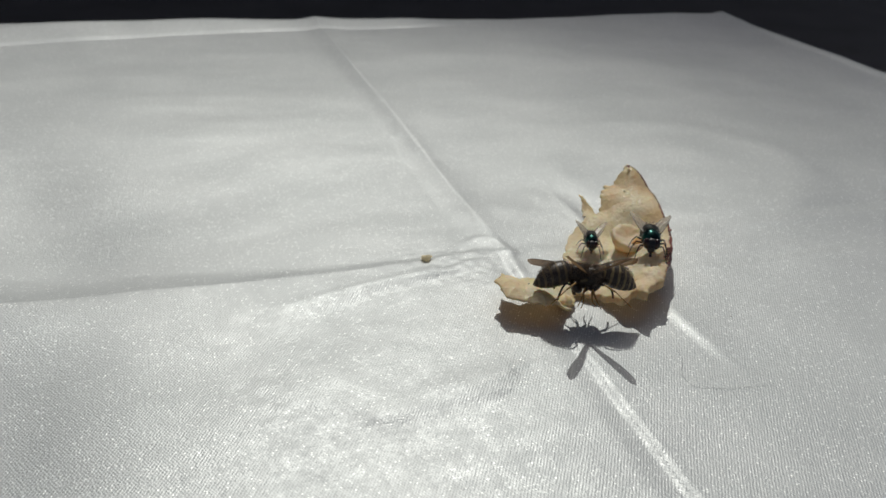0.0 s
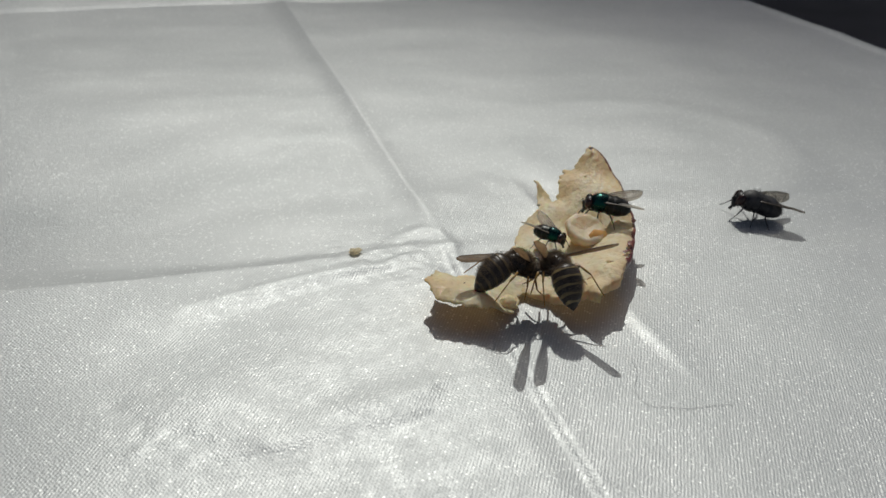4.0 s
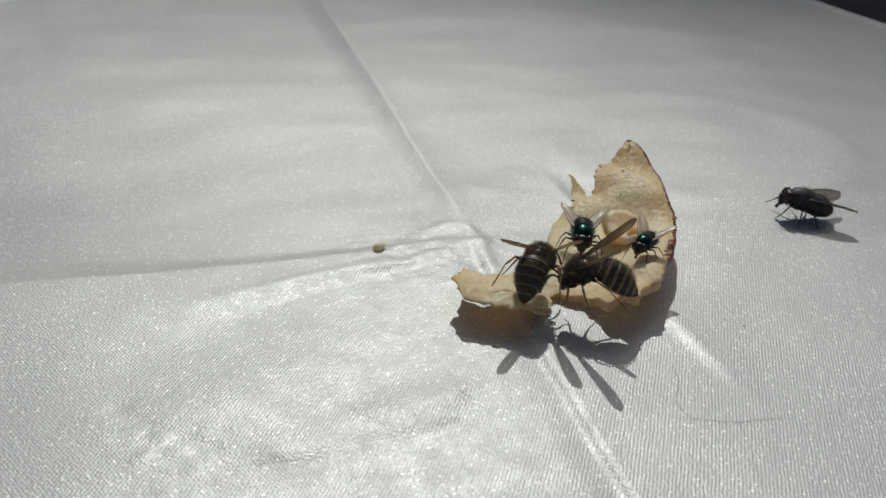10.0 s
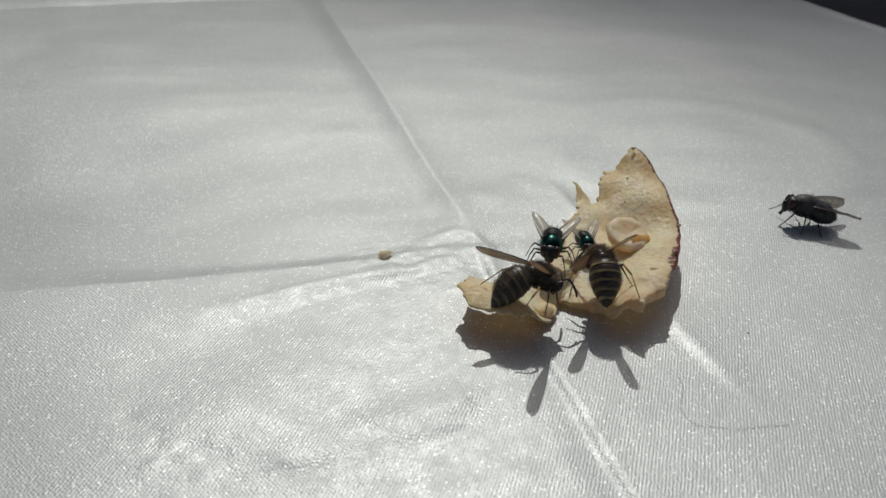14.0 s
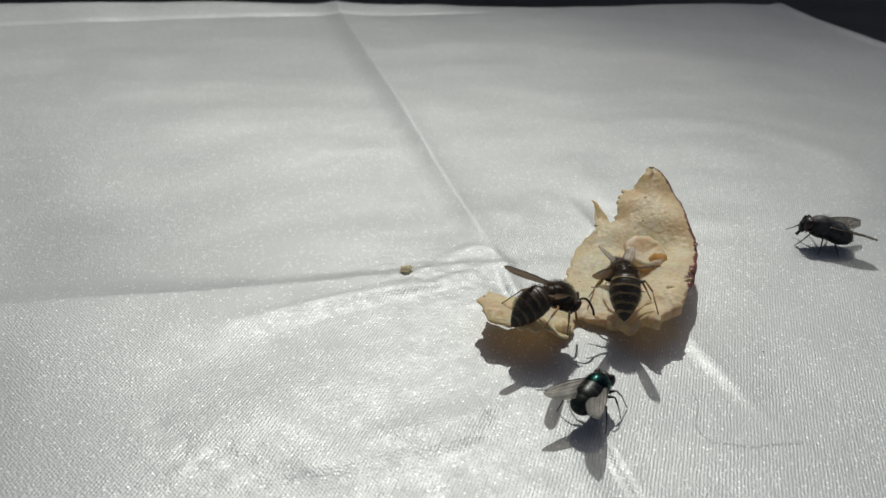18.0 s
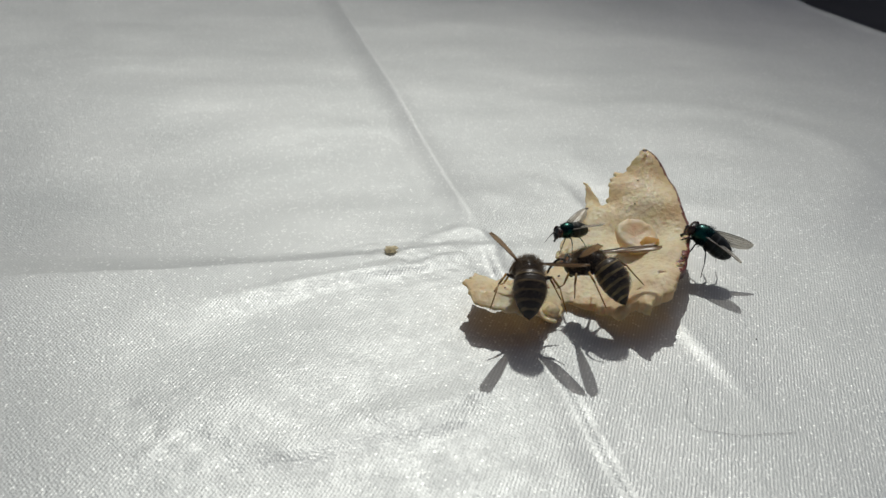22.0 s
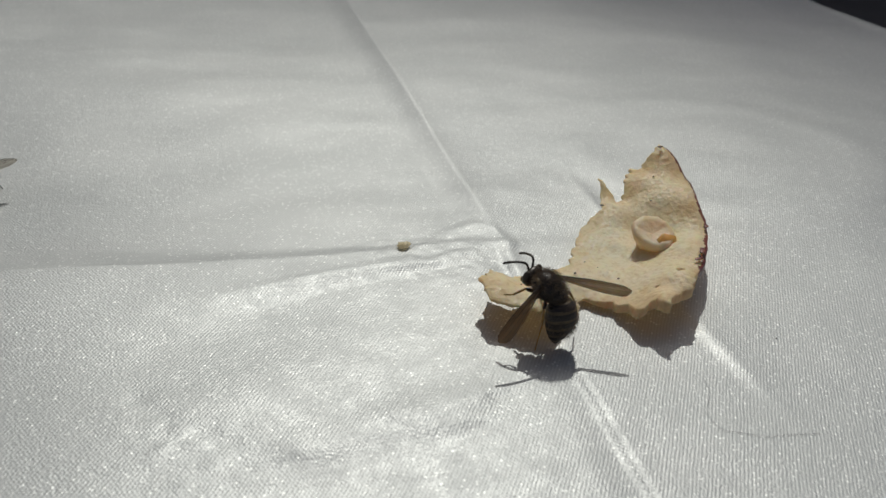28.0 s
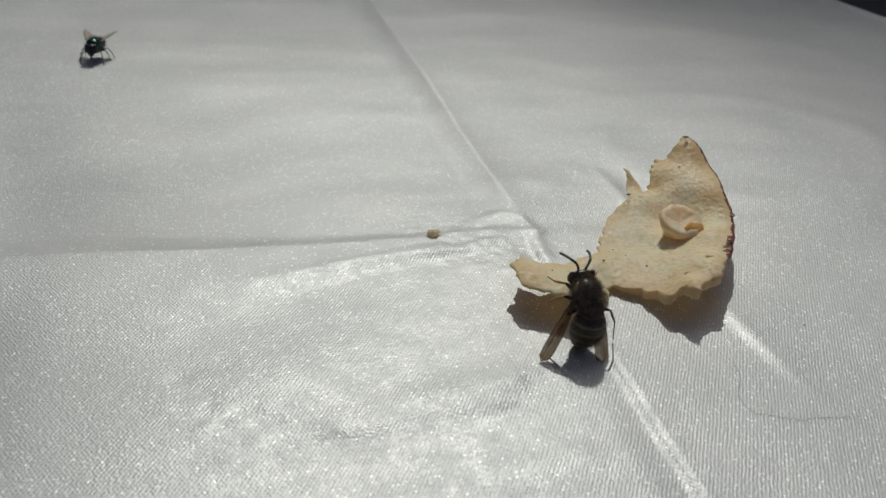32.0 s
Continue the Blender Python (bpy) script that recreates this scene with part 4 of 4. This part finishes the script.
def motions():
    walk(wasp_left, [(t, mmpose(x, y, z, 0, tip, turn)) for t, x, y, z, tip, turn in (
        (0.00, 3.6, -19.8, 6.47, 28.0, -11.8),
        (1.00, 4.9, -17.9, 6.51, 28.0, -5.8),
        (2.00, 4.8, -17.9, 6.51, 28.0, -9.3),
        (3.00, 4.2, -17.2, 6.49, 28.0, 8.7),
        (5.50, 3.8, -18.2, 6.69, 28.0, 12.2),
        (6.00, 5.4, -15.4, 6.61, 28.0, 8.3),
        (7.00, 3.9, -16.4, 6.68, 28.0, 26.5),
        (8.00, 3.4, -16.7, 6.66, 28.0, 29.3),
        (9.00, 3.6, -15.0, 6.64, 28.0, 36.4),
        (10.00, 2.8, -16.4, 6.69, 28.0, 52.2),
        (11.00, 1.8, -17.3, 6.68, 28.0, 72.9),
        (12.00, 3.0, -17.8, 6.68, 28.0, 45.7),
        (13.00, 2.2, -17.8, 6.67, 28.0, 30.4),
        (13.50, 1.2, -18.8, 6.69, 28.0, 15.1),
        (15.50, 1.5, -18.6, 6.51, 28.0, 4.4),
        (16.00, 1.8, -19.1, 6.46, 28.0, -2.5),
        (17.00, 1.3, -19.4, 6.51, 28.0, 1.1),
        (18.00, 1.1, -19.2, 6.51, 28.0, 14.6),
        (19.00, 1.4, -16.2, 6.64, 28.0, 39.2),
        (20.00, 1.3, -16.1, 6.67, 28.0, 44.8),
        (21.00, 0.3, -15.0, 6.66, 28.0, 60.4),
        (22.00, -0.4, -17.5, 6.67, 28.0, 74.7),
        (23.00, -1.0, -18.1, 6.72, 28.0, 93.3),
        (24.00, -0.8, -16.9, 6.69, 28.0, 116.5),
        (25.00, 0.3, -15.1, 6.63, 28.0, 98.8),
        (25.50, -0.6, -16.6, 6.69, 28.0, 98.2),
        (27.50, -0.1, -19.0, 6.69, 28.0, 77.1),
        (27.70, -0.4, -19.1, 6.70, 24.0, 82.0),
        (27.90, -2.2, -20.9, 6.60, -16.0, 128.0),
        (28.00, -1.6, -21.6, 6.70, -22.0, 128.0),
        (28.50, -1.6, -23.0, 6.70, -26.0, 120.0),
        (29.00, -1.2, -24.4, 6.30, -31.0, 118.0),
        (30.00, -1.6, -23.9, 6.70, -30.0, 110.0),
        (31.00, -2.7, -24.3, 6.50, -30.0, 118.0),
        (31.50, -2.5, -24.9, 6.40, -34.0, 105.0),
        (32.00, -2.3, -25.5, 6.30, -38.0, 94.0),
    )])
    walk(wasp_right, [(t, mmpose(x, y, z, 0, tip, turn)) for t, x, y, z, tip, turn in (
        (0.00, 4.4, -20.6, 6.49, 28.0, 164.8),
        (1.00, 5.8, -20.0, 6.50, 28.0, 136.4),
        (2.00, 8.7, -17.7, 6.68, 28.0, 72.1),
        (3.00, 7.5, -18.4, 6.69, 28.0, 100.4),
        (5.50, 8.7, -19.3, 6.68, 28.0, 82.3),
        (6.00, 7.6, -18.3, 6.69, 28.0, 112.1),
        (7.00, 10.4, -17.3, 6.68, 28.0, 74.0),
        (8.00, 9.1, -18.2, 6.70, 28.0, 70.6),
        (9.00, 9.4, -17.4, 6.68, 28.0, 78.5),
        (10.00, 6.5, -20.0, 6.50, 28.0, 151.0),
        (11.00, 6.8, -17.9, 6.52, 28.0, 134.6),
        (12.00, 8.8, -17.7, 6.67, 28.0, 86.0),
        (13.00, 9.6, -16.8, 6.70, 28.0, 80.8),
        (15.50, 9.5, -16.1, 6.68, 28.0, 73.8),
        (16.00, 9.7, -14.9, 6.67, 28.0, 74.5),
        (17.00, 10.2, -16.1, 6.68, 28.0, 71.2),
        (18.00, 10.5, -16.0, 6.68, 28.0, 71.0),
        (19.00, 10.6, -15.1, 6.64, 28.0, 68.7),
        (20.00, 10.9, -15.3, 6.63, 28.0, 69.7),
        (21.00, 8.8, -15.1, 6.64, 28.0, 106.0),
        (22.00, 7.2, -16.6, 6.69, 28.0, 122.4),
        (23.00, 7.7, -16.9, 6.69, 28.0, 124.8),
        (24.00, 7.8, -17.7, 6.69, 28.0, 110.7),
        (25.00, 7.7, -16.3, 6.68, 28.0, 133.5),
        (25.50, 6.5, -18.4, 6.70, 28.0, 130.9),
        (27.50, 11.2, -21.7, 5.60, -1.8, 67.7),
        (27.70, 11.2, -21.7, 5.60, -1.8, 67.7),
        (27.80, 22.0, -10.0, 14.00, -10.0, 80.0),
        (27.90, 70.0, -20.0, 60.00, -10.0, 30.0),
        (28.30, 180.0, -150.0, 60.00, 0.0, -30.0),
        (28.80, 250.0, -320.0, -730.00, 0.0, -80.0),
        (32.00, 250.0, -320.0, -730.00, 0.0, -80.0),
    )])
    walk(fly_big, [(t, mmpose(x, y, z, 0, tip, turn)) for t, x, y, z, tip, turn in (
        (0.00, 17.9, -13.2, 7.44, 0.0, -116.3),
        (1.00, 16.2, -16.7, 8.12, 0.0, -122.0),
        (2.00, 15.8, -17.2, 8.14, 0.0, -117.3),
        (2.50, 18.4, -14.7, 8.31, 0.0, -173.8),
        (3.00, 22.9, -9.4, 7.00, -6.0, -226.0),
        (5.50, 17.8, -0.9, 6.59, 0.0, -173.2),
        (6.00, 16.7, 1.0, 7.30, 0.0, -215.8),
        (6.50, 16.0, -0.3, 6.85, 0.0, -168.5),
        (7.00, 15.4, -1.7, 6.39, 0.0, -121.2),
        (8.00, 12.3, -5.2, 5.56, 0.0, -119.6),
        (9.00, 13.1, -6.4, 5.36, 0.0, -115.2),
        (10.00, 11.5, -9.0, 5.04, 0.0, -114.5),
        (11.00, 9.7, -10.0, 5.19, 0.0, -119.0),
        (12.00, 9.3, -10.6, 5.25, 0.0, -114.1),
        (13.00, 7.9, -10.3, 5.34, 0.0, -113.1),
        (13.50, 6.4, -9.7, 5.46, 0.0, -116.8),
        (14.30, 6.4, -9.7, 5.46, 0.0, -116.8),
        (14.60, -0.6, -3.7, 13.00, -8.0, -112.8),
        (14.90, -5.6, -8.0, 9.00, -8.0, -102.0),
        (15.10, -8.6, -13.0, 3.55, -6.0, -102.0),
        (15.50, -8.6, -13.0, 3.55, -6.0, -102.0),
        (15.70, -13.5, -15.0, 3.55, -6.0, -95.8),
        (16.00, -16.4, -26.2, 3.55, -6.0, -34.8),
        (16.20, -3.7, -33.0, 3.55, -6.0, -30.0),
        (16.35, -2.0, -32.9, 3.55, -6.0, 5.5),
        (16.50, -0.3, -32.8, 3.55, -6.0, 41.0),
        (17.00, 0.7, -31.6, 3.55, -6.0, 40.6),
        (18.00, 0.6, -32.3, 3.55, -6.0, 39.9),
        (19.00, 8.4, -31.5, 3.55, -6.0, 56.4),
        (19.50, 31.4, -16.0, 3.55, -6.0, 83.3),
        (19.70, 29.0, -12.9, 3.55, -6.0, 110.9),
        (20.00, 26.9, -11.3, 4.03, -21.7, 118.0),
        (21.00, 27.2, -10.0, 4.33, -18.8, 116.4),
        (22.00, 26.2, -9.4, 5.18, -22.2, 134.3),
        (23.00, 20.0, -13.0, 8.23, 0.0, 136.9),
        (24.00, 17.9, -10.4, 7.35, 0.0, 178.2),
        (25.00, 17.3, -7.6, 6.17, 0.0, 180.5),
        (25.50, 17.0, -8.0, 6.20, 0.0, 180.5),
        (27.50, 16.9, -8.9, 6.36, 0.0, 190.0),
        (27.70, 16.9, -8.9, 6.36, 0.0, 190.0),
        (27.85, -5.0, 0.0, 18.00, 0.0, 180.0),
        (28.00, -66.5, 25.0, 1.60, 0.0, 160.0),
        (28.30, -105.0, 40.0, 6.00, 0.0, 130.0),
        (28.60, -68.7, 71.0, 2.40, 0.0, 90.0),
        (28.80, -63.8, 94.0, 2.40, 0.0, 130.0),
        (28.90, -60.4, 91.2, 2.70, 0.0, 170.0),
        (29.00, -57.0, 88.4, 3.00, 0.0, 210.0),
        (29.50, -58.0, 86.2, 3.00, 0.0, 230.0),
        (30.00, -56.6, 83.7, 3.40, 0.0, 256.0),
        (31.00, -57.1, 81.0, 3.40, 0.0, 256.0),
        (31.50, -57.0, 83.6, 3.40, 0.0, 258.0),
        (32.00, -60.0, 75.8, 3.40, 0.0, 260.0),
    )])
    walk(fly_small, [(t, mmpose(x, y, z, 0, tip, turn)) for t, x, y, z, tip, turn in (
        (0.00, 12.2, -6.2, 4.25, 0.0, -112.6),
        (1.00, 10.7, -6.6, 4.20, 0.0, -114.9),
        (2.00, 12.6, -6.5, 4.21, 0.0, -83.0),
        (3.00, 13.0, -6.5, 4.24, 0.0, -80.4),
        (4.25, 13.4, -7.2, 4.14, 0.0, -43.5),
        (5.50, 13.8, -8.0, 4.04, 0.0, -6.5),
        (6.00, 17.2, -7.7, 4.78, 0.0, -18.4),
        (7.00, 18.5, -10.3, 5.83, 0.0, -74.6),
        (8.00, 18.3, -13.0, 6.56, 0.0, -133.5),
        (9.00, 17.2, -15.1, 6.71, 0.0, -140.0),
        (10.00, 16.4, -15.2, 6.63, 0.0, -142.6),
        (11.00, 19.2, -10.8, 6.93, 0.0, -205.1),
        (11.33, 17.7, -8.1, 6.26, 0.0, -255.3),
        (11.67, 16.1, -5.3, 5.59, 0.0, -305.4),
        (12.00, 14.6, -2.5, 4.92, 0.0, -355.6),
        (13.00, 13.8, -4.4, 4.70, 0.0, -420.4),
        (13.50, 11.8, -6.3, 4.25, 0.0, -454.3),
        (15.50, 13.3, -10.2, 4.18, 0.0, -460.3),
        (16.00, 13.3, -10.6, 4.24, 0.0, -458.7),
        (17.00, 13.3, -10.7, 4.24, 0.0, -455.1),
        (18.00, 13.3, -10.7, 4.25, 0.0, -457.9),
        (19.00, 12.7, -10.7, 4.18, 0.0, -454.5),
        (20.00, 12.9, -11.5, 4.34, 0.0, -455.5),
        (20.50, 11.8, -8.6, 4.27, 0.0, -508.5),
        (21.00, 10.7, -5.7, 4.20, 0.0, -561.5),
        (22.00, 9.6, -4.6, 4.59, 0.0, -531.9),
        (22.50, 11.0, -5.6, 4.39, 0.0, -496.5),
        (23.00, 12.5, -6.6, 4.19, 0.0, -461.1),
        (24.00, 11.9, -7.2, 4.08, 0.0, -463.4),
        (25.00, 13.5, -8.2, 4.08, 0.0, -440.0),
        (25.50, 13.3, -8.3, 4.05, 0.0, -436.2),
        (27.50, 13.7, -10.2, 4.18, 0.0, -384.0),
        (27.75, 13.7, -10.2, 4.18, 0.0, -384.0),
        (27.82, 6.8, 69.9, 8.09, -5.0, -342.0),
        (27.90, 0.0, 150.0, 12.00, -10.0, -300.0),
        (28.00, 20.0, 260.0, 90.00, -10.0, -280.0),
        (28.60, -200.0, 300.0, 120.00, 0.0, -210.0),
        (29.20, -300.0, -250.0, 1.80, 0.0, -160.0),
        (32.00, -300.0, -250.0, 1.80, 0.0, -160.0),
    )])
    walk(fly_grey, [(t, mmpose(x, y, z, 0, tip, turn)) for t, x, y, z, tip, turn in (
        (0.00, 82.0, -26.0, 2.70, 0.0, 165.0),
        (1.10, 72.0, -24.0, 2.70, 0.0, 165.0),
        (1.30, 52.9, -27.3, 2.70, 0.0, 165.0),
        (1.70, 49.4, -27.9, 2.70, 0.0, 160.0),
        (2.00, 46.6, -12.8, 2.70, 0.0, 140.0),
        (2.40, 49.1, -1.3, 3.20, -14.0, 159.4),
        (6.00, 49.1, -1.3, 3.20, -14.0, 159.4),
        (13.00, 49.1, -1.3, 3.20, -14.0, 158.5),
        (19.40, 49.1, -1.3, 3.20, -14.0, 159.4),
        (19.55, 45.0, 10.0, 8.00, -15.0, 110.0),
        (19.70, -40.0, 150.0, 28.00, -8.0, 130.0),
        (19.90, -150.0, 260.0, 110.00, 0.0, 160.0),
        (20.60, -300.0, 100.0, 60.00, 0.0, 220.0),
        (21.20, -350.0, -180.0, 2.70, 0.0, 250.0),
        (32.00, -350.0, -180.0, 2.70, 0.0, 250.0),
    )])
    for s, ob, rows in (
        (1, parts_of(wasp_left, "wing")[0], ((0, 5, -21), (1, 5, -30), (2, 5, -21), (3, 15, -25), (6, 5, -9), (7, 8, 3), (8, 17, -6), (9, 13, -6), (10, 13, 1), (11, 25, 0), (12, 12, 9), (13, 14, -2), (16, 13, -8), (17, 9, -1), (18, 5, 0), (19, 5, 2), (20, 5, 12), (21, 12, 3), (22, 30, 21), (23, 40, 26), (25, 5, 30), (27.5, 55, 20), (28, 80, -26), (28.5, 48, -16), (29, 40, -12), (30, 35, -10), (31, 40, -13), (32, 37, -30))),
        (-1, parts_of(wasp_left, "wing")[1], ((0, 34, 17), (13, 32, 13), (17, 34, 11), (19, 35, -5), (20, 29, 10), (21, 22, 3), (22, 34, 2), (23, 14, 0), (25, 63, 6), (27.6, 60, 25), (28, 32, 14), (28.5, 24, -2), (29, 21, -8), (30, 19, -14), (31, 22, -12), (32, 4, -30))),
        (1, parts_of(wasp_right, "wing")[0], ((0, 36, 19), (6, 30, 17), (7, 30, -6), (8, 28, -8), (9, 30, -5), (10, 34, 19), (12, 30, 19), (13, 31, -15), (16, 23, -8), (17, 27, -8), (18, 23, -10), (19, 33, -16), (20, 24, -31), (22, 34, 17), (25, 36, 17), (27.6, 50, 20), (27.8, 80, 30), (29, 80, 30), (29.3, 25, 10), (32, 25, 10))),
        (-1, parts_of(wasp_right, "wing")[1], ((0, 15, -21), (2, 13, 4), (3, 32, 4), (6, 9, 13), (7, 5, 11), (8, 5, 3), (9, 19, 13), (10, 5, 19), (11, 30, -13), (12, 5, 12), (13, 5, 16), (16, 13, 7), (17, 8, 9), (18, 12, 3), (19, 5, -2), (20, 17, -4), (21, 36, -7), (22, 40, -10), (23, 39, -13), (25, 27, -16), (27.6, 50, 20), (27.8, 80, 30), (29, 80, 30), (29.3, 25, 10), (32, 25, 10))),
    ):
        walk(ob, [(t, Matrix.Translation(ob.matrix_basis.translation) @ wing_turn(s, sweep, lift, 8)) for t, sweep, lift in rows])
    for ob, rows in ((wasp_left, ((0, 20), (2, 16), (3, 14), (6, -4), (9, 2), (11, -6), (13, 3), (15.5, 10), (16, 16), (17, 14), (18, 8), (19, -5), (22, 4), (25, -8), (27.6, 0), (27.9, 5), (32, 5))), (wasp_right, ((0, 20), (1, 14), (2, 2), (3, -4), (7, 2), (9, 2), (10, 14), (11, 8), (12, 4), (13, 0), (16, -3), (20, 3), (24, -4), (25.5, -3), (27.3, 46), (32, 46)))):
        belly = parts_of(ob, "abdomen")[0]
        walk(belly, [(t, Matrix.Translation(belly.matrix_basis.translation) @ pose(0, 0, 0, 0, bend - 60, 0)) for t, bend in rows])
    for ob, swing, every, seed in ((wasp_left, 6, 0.7, 1), (wasp_right, 6, 0.8, 2), (fly_big, 8, 0.5, 3), (fly_small, 6, 0.6, 4), (fly_grey, 3, 1.1, 5)):
        fidget(ob, "leg", swing, every, seed)


motions()
